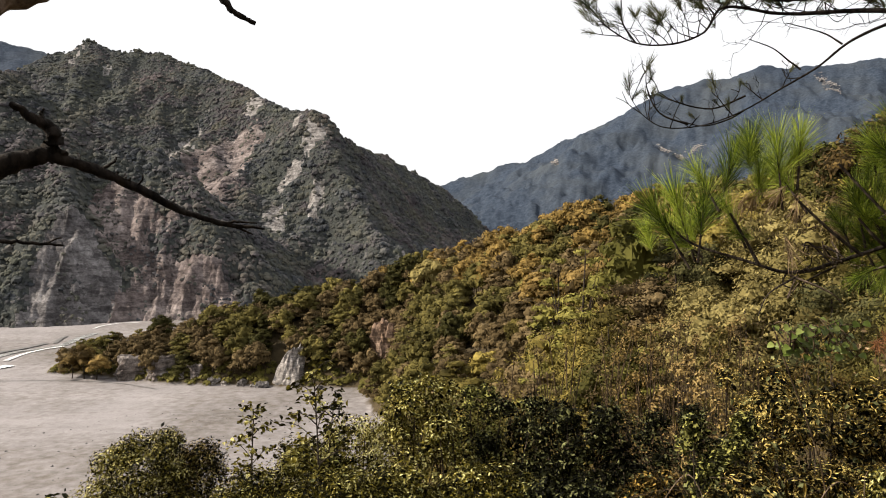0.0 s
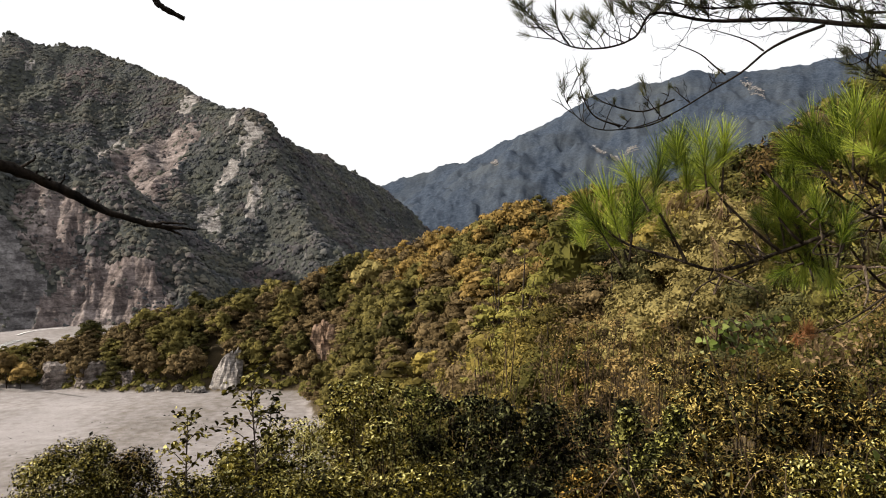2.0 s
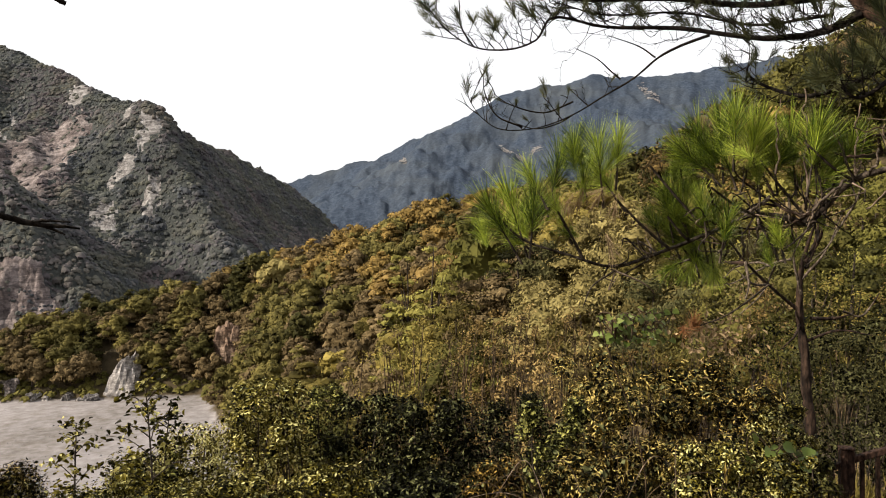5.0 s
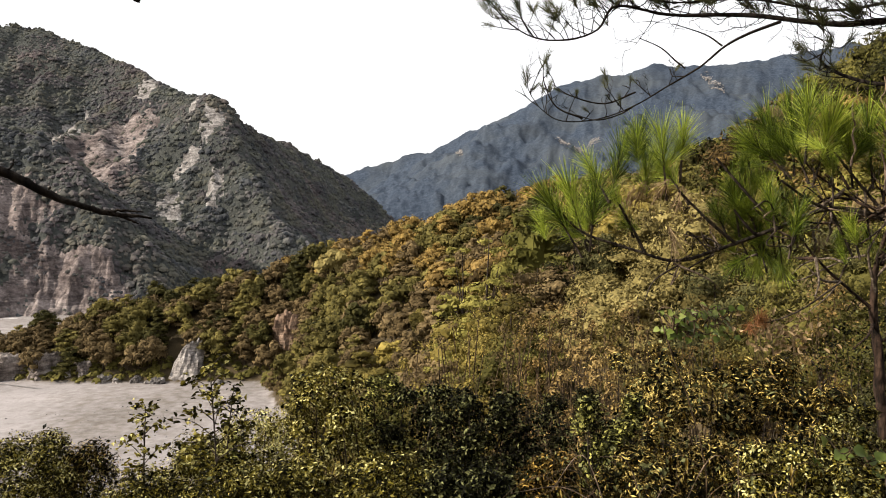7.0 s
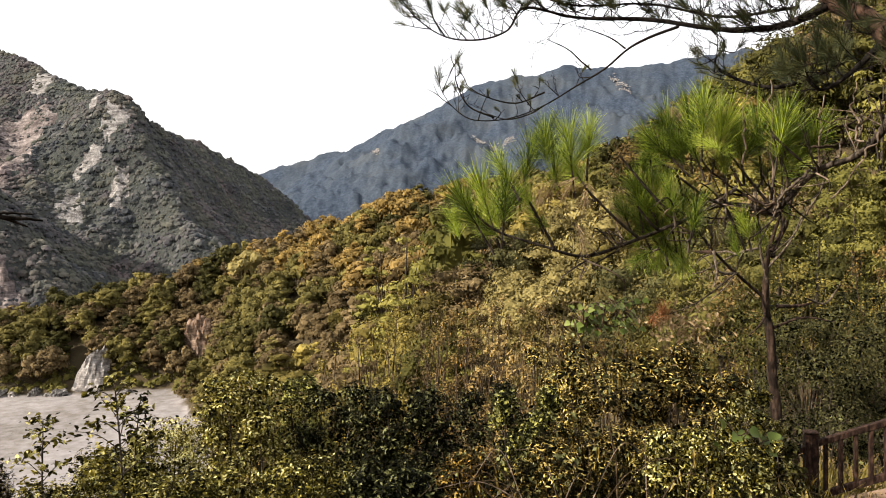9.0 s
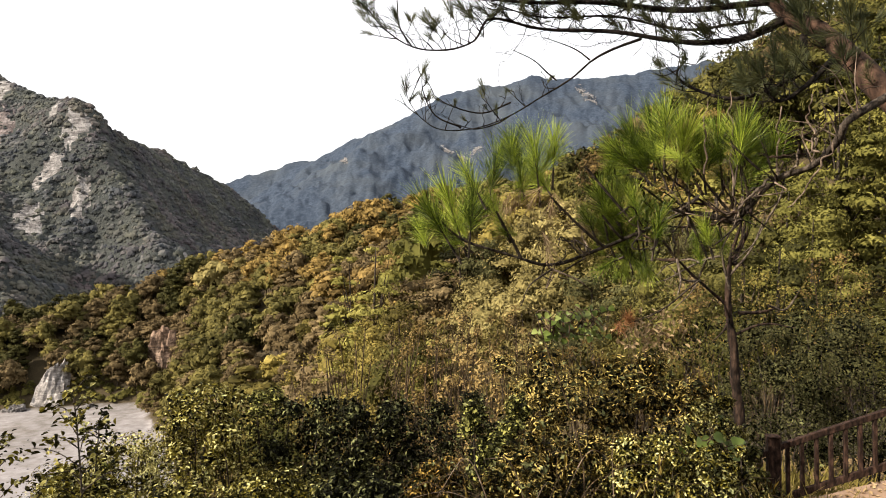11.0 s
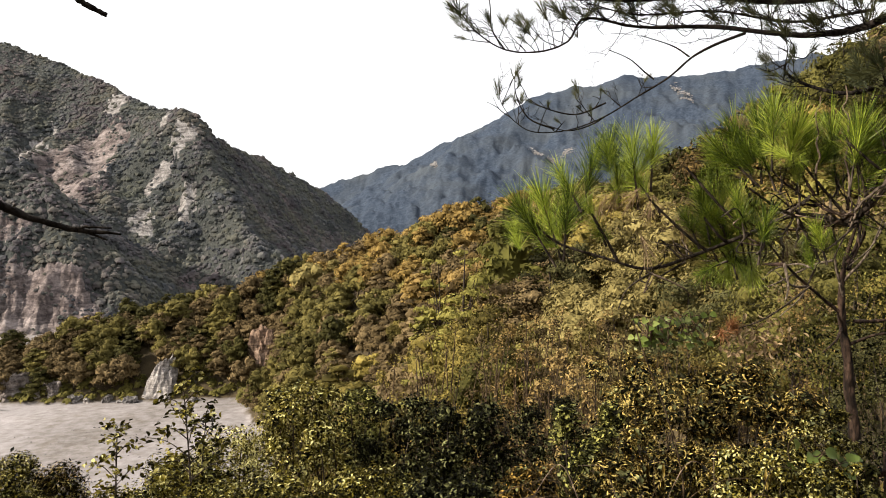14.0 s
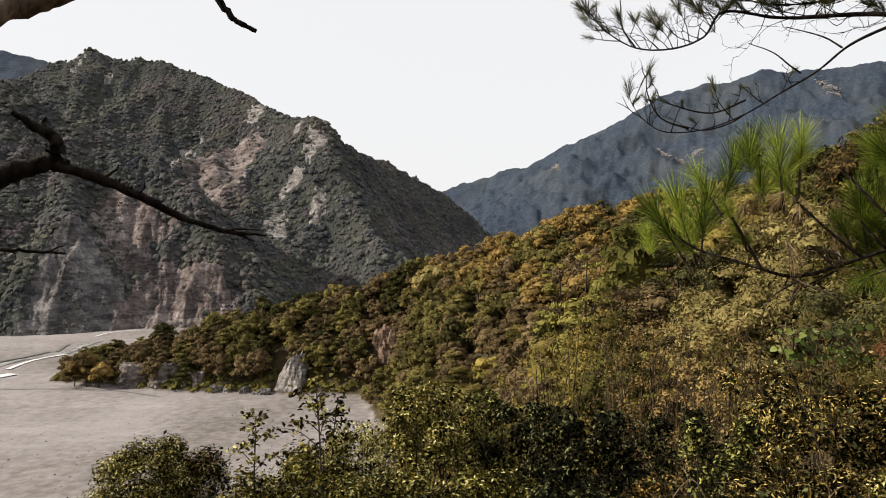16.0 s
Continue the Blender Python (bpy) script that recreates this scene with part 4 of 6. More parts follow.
# ---------------------------------------------------------------- rocks on the bank


def lump(name, label, at, size, mat, seed, turn=0.0, lean=0.0, taper=0.0):
    """A craggy outcrop, sunk into the bank."""
    bm = bmesh.new()
    bmesh.ops.create_icosphere(bm, subdivisions=4, radius=1)
    for v in bm.verts:
        d = v.co.normalized()
        k = 1 + 0.26 * noise.fractal(d * 1.6 + Vector((seed * 3.1, 0, 0)), 0.8, 2.0, 5) + 0.16 * noise.noise(d * 5 + Vector((seed, 4, 0))) + 0.07 * noise.noise(d * 13 + Vector((seed, 4, 0)))
        d = d / (d.x ** 4 + d.y ** 4 + d.z ** 4) ** 0.25
        v.co = Vector((d.x * size[0], d.y * size[1], d.z * size[2])) * k * 0.9
        up = (v.co.z / size[2] + 1) / 2
        v.co.x = v.co.x * (1 + taper * (0.5 - up)) + taper * 0.5 * size[0] * up
        v.co.y += taper * size[1] * up
    me = bpy.data.meshes.new(name)
    bm.to_mesh(me)
    bm.free()
    me.materials.append(mat)
    ob = tagged(new(name, me), label, "rock", group="rocks along the river bank")
    ob.matrix_basis = pose(*at, 0, lean, turn)
    return ob


for k, (x, y, wx, wy, wz, mat, label) in enumerate([
        (-54.2, 226.0, 6.6, 3.0, 14.5, M_SLAB, "pale bare rock slab on the wooded river bank"),
        (-59.0, 225.0, 2.4, 2.2, 2.2, M_PALEROCK, "pale broken rock at the foot of a slab"),
        (-105, 240.5, 9.0, 4.0, 7.0, M_BANKROCK, "brown-grey cliff outcrop under trees by the river"),
        (-95, 237, 6.0, 3.0, 5.5, M_BANKROCK, "grey rock outcrop at the water's edge"),
        (-76, 229, 2.4, 1.8, 1.6, M_PALEROCK, "pale boulder at the foot of the bank"),
        (-72, 228, 1.5, 1.3, 1.2, M_SLAB, "small pale boulder at the foot of the bank"),
        (-66, 227, 1.8, 1.4, 2.4, M_PALEROCK, "upright pale boulder at the foot of the bank"),
        (-62, 225, 1.4, 1.2, 1.0, M_SLAB, "small pale boulder at the foot of the bank"),
        (-88, 233, 1.6, 1.2, 1.3, M_SLAB, "small pale boulder at the foot of the bank"),
        (-58, 224, 1.6, 1.4, 1.5, M_GREYROCK, "grey boulder at the foot of the bank"),
        (-84, 233, 4.5, 2.2, 3.4, M_BANKROCK, "low pale boulder beside the gravel"),
        (-118, 248, 3.0, 2.5, 2.2, M_GREYROCK, "grey rock under bushes by the gravel"),
        (-40, 222, 1.5, 1.3, 1.3, M_PALEROCK, "small pale boulder beside the gravel"),
        (-18.6, 227.5, 5.0, 3.8, 12.0, M_REDEARTH, "bare reddish earth scar on the wooded bank")]):
    z = float(ground_z(np.array([x]), np.array([y]))[0])
    lump("rock_outcrop", label, (x, y, z - wz * 0.2), (wx, wy, wz), mat, k + 1, turn=13.0 * k if k else -14.0, lean=0.0 if k else 6.0, taper=0.0 if k else 1.1)


def ribbon(name, line, width, z, mat, label, category):
    """A flat winding strip over the gravel."""
    p = smooth_line([(x, y, 0) for x, y in line], 8)
    d = unit(np.gradient(p, axis=0))
    side = np.stack([-d[:, 1], d[:, 0], 0 * d[:, 0]], -1)
    w = width * (0.7 + 0.6 * np.abs(fbm(p[:, 0] / 14, p[:, 1] / 14, 92)))[:, None]
    rows = np.stack([p - side * w, p - side * w * 0.3, p + side * w * 0.4, p + side * w], 1)
    rows[:, :, 2] = ground_z(rows[:, :, 0], rows[:, :, 1]) + z
    n = len(p)
    i, j = np.meshgrid(np.arange(n - 1), np.arange(3), indexing="ij")
    f = np.stack([i * 4 + j, (i + 1) * 4 + j, (i + 1) * 4 + j + 1, i * 4 + j + 1], -1).reshape(-1, 4)
    return tagged(new(name, mesh_of(name, rows.reshape(-1, 3), f, mat, None, True)), label, category, kind="structure")


# loose stones on the gravel
grnd = np.random.default_rng(61)
gaz, gr = np.radians(grnd.uniform(-37, -9, 2600)), 96 + 110 * grnd.uniform(0, 1, 2600) ** 2.2
gx, gy = gr * np.sin(gaz), gr * np.cos(gaz)
gz = ground_z(gx, gy)
bed = gz < RIVER + 0.6
gx, gy, gz = gx[bed], gy[bed], gz[bed]
gs = 0.06 + 0.34 * grnd.uniform(0, 1, len(gx)) ** 4
corner = np.array([[1, 0, 0], [0.3, 0.9, 0.1], [-0.8, 0.5, 0], [-0.7, -0.6, 0.1], [0.4, -0.9, 0], [0.1, 0.1, 0.7]])
stone = np.stack([gx, gy, gz - 0.02], -1)[:, None] + corner[None] * gs[:, None, None] * grnd.uniform(0.7, 1.3, (len(gx), 6, 3))
side = np.array([[k, (k + 1) % 5, 5] for k in range(5)])
tagged(new("river_stones", mesh_of("river_stones", stone.reshape(-1, 3), (np.arange(len(gx))[:, None, None] * 6 + side[None]).reshape(-1, 3), M_GREYROCK)), "loose grey stones strewn over the gravel bed", "stones", kind="stuff")

M_MUD = plain("wet_gravel", (0.14, 0.132, 0.127), 0.6, 0.6)
ribbon("water", [(-182, 263), (-185, 285), (-185, 300), (-181, 309), (-177, 321), (-182, 346), (-184, 366)], 2.6, 0.25, M_WATER, "shallow pale stream winding over the gravel", "stream")
ribbon("rapids", [(-175, 276), (-178, 291), (-178, 304), (-174, 316)], 1.5, 0.3, M_FOAM, "white broken water over stones in the riverbed", "stream")
ribbon("rapids", [(-172, 246), (-169, 257), (-166, 265)], 3.2, 0.3, M_FOAM, "white broken water over stones in the riverbed", "stream")
ribbon("rapids", [(-196, 387), (-198, 404), (-194, 416), (-185, 419)], 1.0, 0.3, M_FOAM, "thin white strip of broken water below the cliffs", "stream")
ribbon("wet_edge", [(-191, 276), (-191, 297), (-188, 312), (-188, 327)], 2.1, 0.35, M_MUD, "dark wet channel edge in the gravel", "gravel")
ribbon("wet_edge", [(-184, 327), (-190, 343), (-193, 354)], 1.2, 0.35, M_MUD, "dark wet channel edge in the gravel", "gravel")
ribbon("gravel_channel", [(-165, 232), (-140, 236), (-112, 232), (-92, 222)], 0.35, 0.12, M_MUD, "dark shallow channel in the gravel", "gravel")


# ---------------------------------------------------------------- shrubs near the eye


def add_stems(ob, rnd, count, thick, mat, tips):
    """Bent stems from the foot of a shrub into its clumps, each a part."""
    for k in range(count):
        end = tips[k % len(tips)]
        k1, k2, j = rnd.uniform(0.1, 0.5), rnd.uniform(0.35, 0.7), 0.05 * end[2]
        line = [(end[0] * k1, end[1] * k1, -0.15), (end[0] * k2 + rnd.uniform(-j, j), end[1] * k2 + rnd.uniform(-j, j), end[2] * 0.4),
                (end[0] * 0.9 + rnd.uniform(-j, j), end[1] * 0.9 + rnd.uniform(-j, j), end[2] * 0.75), end]
        part("stem", mesh_of("stem", *tube(smooth_line(line, 3), [thick * rnd.uniform(0.6, 1.1), thick * 0.25], 4), mat, None, True), ob)


def shrub(name, label, az, r, top, wide, leaf, count, mat, seed, low=0.15, lobes=19, deep=None, aspect=0.5, stem=M_BARK, group="shrubs on the slope", airy=0.0):
    """A leafy shrub at az degrees and r metres; top: elevation of its tip in degrees."""
    rnd = np.random.default_rng(seed)
    x, y = r * math.sin(radians(az)), r * math.cos(radians(az))
    z = float(ground_z(np.array([x]), np.array([y]))[0])
    tall = EYE + math.tan(radians(top)) * r - z
    deep = deep or wide
    low = max(low, min(0.8, (EYE - math.tan(radians(21.5)) * r - z) / tall)) if low < 0.25 else low
    clumps = []
    for k in range(lobes):
        a, u = k * 2.4 + rnd.uniform(-0.5, 0.5), (k + 0.6) / lobes
        h = tall * (low + (0.96 - low) * u)
        reach = 0.36 * math.sqrt(max(0.08, 1 - max(0, u - 0.35) ** 2 * 2.0)) * rnd.uniform(0.4, 1.1)
        s = wide * rnd.uniform(0.11, 0.20) * (1 - 0.3 * u)
        clumps.append(((math.cos(a) * reach * wide, math.sin(a) * reach * deep, min(h, tall - s * 0.7)), (s, s, s * 0.8)))
    c, s = np.array([k[0] for k in clumps]), np.array([k[1] for k in clumps])
    pick = rnd.integers(0, lobes, count)
    way = unit(rnd.normal(size=(count, 3)))
    p = c[pick] + way * s[pick] * (0.45 + 0.75 * rnd.uniform(size=(count, 1)) ** (0.5 + airy))
    up = way + np.array([0, 0, 0.7]) + 0.5 * rnd.normal(size=way.shape)
    ob = thing(name, label, "shrub", (x, y, z), group)
    part("foliage", mesh_of("foliage", *cards(p, up, leaf * rnd.uniform(0.6, 1.3, count), aspect, rnd), mat), ob)
    # inner leaves painted near black, standing in for shade inside the clumps
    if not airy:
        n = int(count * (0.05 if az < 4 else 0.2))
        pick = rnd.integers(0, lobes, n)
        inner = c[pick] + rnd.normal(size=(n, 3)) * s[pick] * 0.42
        part("inner_foliage", mesh_of("inner_foliage", *cards(inner, rnd.normal(size=(n, 3)) + np.array([0, -0.5, 0.5]), leaf * rnd.uniform(1.1, 1.9, n), 0.6, rnd), M_SHADY), ob, "near-black leaves that paint the shrub's inner shade")
    add_stems(ob, rnd, lobes, 0.009 + 0.003 * tall, stem, [tuple(q) for q in c])
    return ob


GLINTY, DARK, YELLOW = "dark green shrub with pale glints painted into its leaves", "dense dark green shrub with shade painted into its leaves", "straggling yellow-green shrub with small leaves"
SHRUBS = [  # name, label, azimuth, distance, elevation of the top, width, leaf, count, material
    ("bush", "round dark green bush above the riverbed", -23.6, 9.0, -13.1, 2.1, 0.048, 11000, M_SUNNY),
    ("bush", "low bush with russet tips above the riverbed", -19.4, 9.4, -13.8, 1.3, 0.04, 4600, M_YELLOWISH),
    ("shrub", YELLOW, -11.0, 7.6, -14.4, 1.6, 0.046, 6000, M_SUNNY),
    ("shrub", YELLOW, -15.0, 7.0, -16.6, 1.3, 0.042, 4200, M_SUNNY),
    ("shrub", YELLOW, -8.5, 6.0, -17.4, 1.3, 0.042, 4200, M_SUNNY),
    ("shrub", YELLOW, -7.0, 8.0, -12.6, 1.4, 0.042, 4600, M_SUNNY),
    ("shrub", GLINTY, -2.0, 9.0, -9.6, 1.75, 0.062, 5400, M_SUNNY),
    ("shrub", GLINTY, 3.0, 9.6, -10.0, 1.4, 0.06, 3600, M_GLINT),
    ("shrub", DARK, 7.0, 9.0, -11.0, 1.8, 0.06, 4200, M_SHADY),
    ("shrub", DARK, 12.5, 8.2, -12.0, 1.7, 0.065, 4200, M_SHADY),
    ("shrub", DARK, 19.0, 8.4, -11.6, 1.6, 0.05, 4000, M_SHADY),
    ("shrub", "green leafy shrub with narrow leaves", 22.5, 7.2, -12.2, 1.3, 0.055, 3600, M_GLINT),
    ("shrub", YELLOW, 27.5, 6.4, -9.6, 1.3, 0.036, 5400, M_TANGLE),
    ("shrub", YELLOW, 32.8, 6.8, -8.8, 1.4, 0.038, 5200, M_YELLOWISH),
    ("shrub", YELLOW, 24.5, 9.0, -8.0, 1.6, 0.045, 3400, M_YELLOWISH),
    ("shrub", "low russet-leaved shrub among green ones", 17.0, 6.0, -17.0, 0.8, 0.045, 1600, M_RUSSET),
    ("shrub", GLINTY, -4.0, 6.4, -17.0, 1.2, 0.055, 2800, M_SUNNY),
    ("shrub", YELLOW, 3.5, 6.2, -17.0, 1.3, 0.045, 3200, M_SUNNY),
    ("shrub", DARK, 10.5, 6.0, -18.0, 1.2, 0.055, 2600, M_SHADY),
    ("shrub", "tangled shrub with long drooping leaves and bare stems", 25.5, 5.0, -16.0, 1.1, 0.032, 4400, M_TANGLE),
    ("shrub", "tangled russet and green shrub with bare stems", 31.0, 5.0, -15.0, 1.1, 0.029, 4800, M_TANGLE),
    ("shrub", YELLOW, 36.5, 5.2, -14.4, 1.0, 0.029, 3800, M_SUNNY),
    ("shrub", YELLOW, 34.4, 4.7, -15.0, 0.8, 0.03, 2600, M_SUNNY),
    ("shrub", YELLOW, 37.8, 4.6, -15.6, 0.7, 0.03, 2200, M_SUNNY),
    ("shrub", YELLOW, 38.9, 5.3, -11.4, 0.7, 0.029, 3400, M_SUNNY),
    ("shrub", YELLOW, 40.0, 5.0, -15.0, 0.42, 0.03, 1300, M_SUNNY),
    ("shrub", "low tangled shrub at the foot of the fence", 41.2, 6.6, -15.2, 0.6, 0.045, 1500, M_GREEN),
    ("shrub", YELLOW, 36.5, 8.2, -10.5, 1.5, 0.045, 3200, M_YELLOWISH),
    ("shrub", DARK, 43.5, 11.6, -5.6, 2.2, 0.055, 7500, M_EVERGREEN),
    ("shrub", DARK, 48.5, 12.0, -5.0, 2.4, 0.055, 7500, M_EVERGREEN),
    ("shrub", "yellowing thin-leaved shrub behind the fence", 46.0, 14.0, -4.0, 2.6, 0.06, 3000, M_GREEN),
    ("shrub", "yellowing thin-leaved shrub behind the fence", 39.0, 13.0, -5.0, 2.4, 0.06, 3000, M_FIR),
    ("shrub", "yellowing thin-leaved shrub behind the fence", 51.0, 16.0, -2.0, 3.0, 0.07, 3000, M_OLIVE),
]
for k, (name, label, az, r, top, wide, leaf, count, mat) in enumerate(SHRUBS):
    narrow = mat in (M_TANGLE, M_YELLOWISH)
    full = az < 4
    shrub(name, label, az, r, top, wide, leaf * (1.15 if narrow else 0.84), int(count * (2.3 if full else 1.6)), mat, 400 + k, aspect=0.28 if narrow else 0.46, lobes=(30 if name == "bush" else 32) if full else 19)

# tall thin saplings with bare stems and few yellow leaves
for k, (az, r, top, wide, mat) in enumerate([(17.2, 17.0, -4.5, 1.6, M_WARM), (19.4, 18.0, -4.0, 1.7, M_WARM), (20.6, 16.0, -5.2, 1.5, M_WARM), (22.8, 18.0, -4.3, 1.7, M_WARM), (14.8, 17.0, -5.4, 1.6, M_WARM), (19.0, 12.0, -7.6, 1.3, M_WARM), (21.0, 11.6, -8.2, 1.2, M_WARM), (8.0, 15.0, -5.5, 1.5, M_BROWN), (10.5, 13.0, -4.6, 1.3, M_OLIVE), (13.5, 14.0, -5.0, 1.6, M_BROWN), (16.0, 13.0, -4.2, 1.3, M_OCHRE),
                                             (18.5, 15.0, -4.8, 1.5, M_BROWN), (21.5, 14.0, -5.4, 1.5, M_OLIVE), (5.0, 15.0, -7.2, 1.5, M_OLIVE), (24.0, 16.0, -4.6, 1.7, M_BROWN),
                                             (28.0, 16.0, -5.0, 1.7, M_OCHRE), (33.0, 17.0, -3.8, 1.9, M_OLIVE), (37.0, 18.0, -3.0, 2.0, M_OCHRE), (42.0, 18.0, -2.0, 2.2, M_OLIVE), (47.0, 20.0, -0.5, 2.4, M_OCHRE)]):
    shrub("sapling", "thin upright sapling with bare stems and yellowing leaves", az, r, top, wide, 0.07, 1300, mat, 500 + k, low=0.35, lobes=22, stem=M_STEM, group="thin saplings", airy=0.8)

# the airy young tree at the edge, with large dark leaves
def young_tree(label, az, r, top, reach, leaf, mat, seed, sprays=13, start=0.45):
    """A slender stem with side sprays, each set with spaced leaves."""
    rnd = np.random.default_rng(seed)
    x, y = r * math.sin(radians(az)), r * math.cos(radians(az))
    z = float(ground_z(np.array([x]), np.array([y]))[0])
    tall = EYE + math.tan(radians(top)) * r - z
    show = min(tall * 0.9, 1.6)
    ob = thing("young_tree", label, "tree", (x, y, z), "young trees at the edge")
    lean = rnd.uniform(-0.12, 0.12, 2)
    stem = smooth_line([(0, 0, -0.15), (lean[0], lean[1], tall * 0.45), (lean[0] * 1.5, lean[1] * 1.5, tall * 0.8), (lean[0] * 0.6, lean[1] * 0.6, tall)], 6)
    trunk = part("trunk", mesh_of("trunk", *tube(stem, [0.02, 0.012, 0.005], 6), M_BARK, None, True), ob)
    green = []
    for k in range(sprays):
        u = (k + 0.5) / sprays
        a = np.array([np.interp(tall - show * (1 - u), stem[:, 2], stem[:, c]) for c in (0, 1, 2)])
        t = k * 2.4 + rnd.uniform(-0.5, 0.5)
        out = reach * (1.1 - 0.7 * u) * rnd.uniform(0.6, 1.15)
        e = a + np.array([math.cos(t) * out, math.sin(t) * out, out * rnd.uniform(0.15, 0.6)])
        line = smooth_line([a, a * 0.5 + e * 0.5 + np.array([0, 0, 0.05]), e], 5)
        part("branch", mesh_of("branch", *tube(line, [0.006, 0.002], 4), M_BARK, None, True), trunk)
        n = 22
        pos = np.array([np.interp(rnd.uniform(0.3, 1.05, n), np.linspace(0, 1, len(line)), line[:, c]) for c in (0, 1, 2)]).T + rnd.normal(size=(n, 3)) * leaf * 0.55
        green.append(leaves(pos, np.array([0, 0, 1.0]) + 0.5 * rnd.normal(size=(n, 3)), leaf * rnd.uniform(0.6, 1.25, n), 0.55, rnd, 0.25))
    part("foliage", mesh_of("foliage", *joined(green), mat), ob)


young_tree("airy young tree with large dark leaves against the riverbed", -10.9, 7.0, -9.8, 0.50, 0.060, M_SUNNY, 601, 30)
young_tree("airy young tree with large dark leaves against the riverbed", -15.2, 7.2, -12.7, 0.42, 0.058, M_SUNNY, 602, 26)
young_tree("airy young tree with large dark leaves against the riverbed", -8.6, 7.4, -12.2, 0.40, 0.06, M_GLINT, 605, 20)
young_tree("airy young tree with pale new leaves at the bank's edge", -33.6, 6.4, -12.6, 0.2, 0.07, M_LIME, 603, 6)
young_tree("sparse young tree with broad leaves above the gravel", -29.5, 7.0, -17.6, 0.3, 0.08, M_GLINT, 604, 9)


# arching bare stems and long hanging leaves among the shrubs
tangle = thing("bramble", "tangle of arching bare stems with long hanging leaves", "plant", (3.0, 4.6, float(ground_z(np.array([3.0]), np.array([4.6]))[0])))
trnd2 = np.random.default_rng(808)
hanging = []
for k in range(60):
    az, r = trnd2.uniform(19, 42), trnd2.uniform(4.2, 5.6)
    a = np.array([r * math.sin(radians(az)), r * math.cos(radians(az)), EYE - r * math.tan(radians(21))])
    w = trnd2.uniform(-0.6, 0.6)
    b = a + np.array([w * 0.5, trnd2.uniform(-0.1, 0.1), trnd2.uniform(0.12, 0.4)])
    c = b + np.array([w * 0.7, trnd2.uniform(-0.1, 0.1), trnd2.uniform(-0.25, 0.2)])
    line = smooth_line([a, b, c], 7) - np.array(tangle.location)
    line[0, 2] = -0.3 if k == 0 else line[0, 2]
    part("stem", mesh_of("stem", *tube(line, [0.0042, 0.0016], 4), M_PALEWOOD if k % 4 == 0 else M_STEM, None, True), tangle)
    if k % 2:
        n = 7
        pos = line[trnd2.integers(6, len(line), n)] + np.array([0, 0, -0.04]) + trnd2.normal(size=(n, 3)) * 0.02
        hanging.append(cards(pos, trnd2.normal(size=(n, 3)) * np.array([1, 1, 0.2]) + np.array([0, -0.5, 0]), np.full(n, 0.10) * trnd2.uniform(0.6, 1.2, n), 0.22, trnd2, np.tile([[0.15, 0.1, -1.0]], (n, 1))))
part("foliage", mesh_of("foliage", *joined(hanging), M_YELLOWISH), tangle)
spot = np.array([2.43, 3.58, 1.07]) - np.array(tangle.location) + trnd2.normal(size=(190, 3)) * np.array([0.12, 0.06, 0.065])
part("dry_leaves", mesh_of("dry_leaves", *leaves(spot, trnd2.normal(size=(190, 3)) + np.array([-0.3, -0.5, 0.6]), trnd2.uniform(0.025, 0.048, 190), 0.5, trnd2), M_DRYLEAF), tangle, "withered tan leaves")


def broad_leaf_plant(at, spread, size, count, seed, label):
    """A climber with a few broad heart-shaped leaves."""
    rnd = np.random.default_rng(seed)
    z = float(ground_z(np.array([at[0]]), np.array([at[1]]))[0])
    ob = thing("climbing_plant", label, "plant", (at[0], at[1], z), "broad-leaved climbers")
    pts, blades = [], []
    for k in range(count):
        p = np.array([rnd.uniform(-spread, spread), rnd.uniform(-0.15, 0.15), at[2] - z + rnd.uniform(-0.45, 0.45) * spread])
        pts.append(p)
        t = np.linspace(0, 1, 7)
        half = size * 0.5 * np.sin(np.pi * t ** 0.7) ** 0.8
        n = unit(np.array([[rnd.uniform(-0.5, 0.5), -0.6, 0.7 + rnd.uniform(-0.4, 0.4)]]))[0]
        side = unit(np.cross(n, np.array([rnd.uniform(-1, 1), rnd.uniform(-0.4, 0.4), -0.5]))[None])[0]
        fwd = np.cross(side, n)
        v = np.concatenate([[p + fwd * size * u - n * size * 0.25 * u * u + side * w * h + n * h * 0.3 * abs(w) for w in (-1, 0, 1)] for u, h in zip(t, half)])
        i, j = np.meshgrid(np.arange(6), np.arange(2), indexing="ij")
        f = np.stack([i * 3 + j, i * 3 + j + 1, (i + 1) * 3 + j + 1, (i + 1) * 3 + j], -1).reshape(-1, 4)
        blades.append(part("leaf", mesh_of("leaf", v.reshape(-1, 3), f, M_BIGLEAF, None, True), ob))
    vine = [(0, 0, -0.1), (0.1, 0.05, (at[2] - z) * 0.5)] + [tuple(p) for p in sorted(pts, key=lambda q: q[0])]
    stem = part("stem", mesh_of("stem", *tube(smooth_line(vine, 4), [0.005, 0.003], 5), M_STEM, None, True), ob)
    for blade in blades:
        blade.parent = stem


broad_leaf_plant((2.13, 3.95, 1.10), 0.21, 0.045, 95, 701, "climber with broad bright green leaves over the shrubs")
broad_leaf_plant((3.24, 4.0, 0.24), 0.22, 0.085, 13, 702, "climber with broad grey-green leaves before the fence")


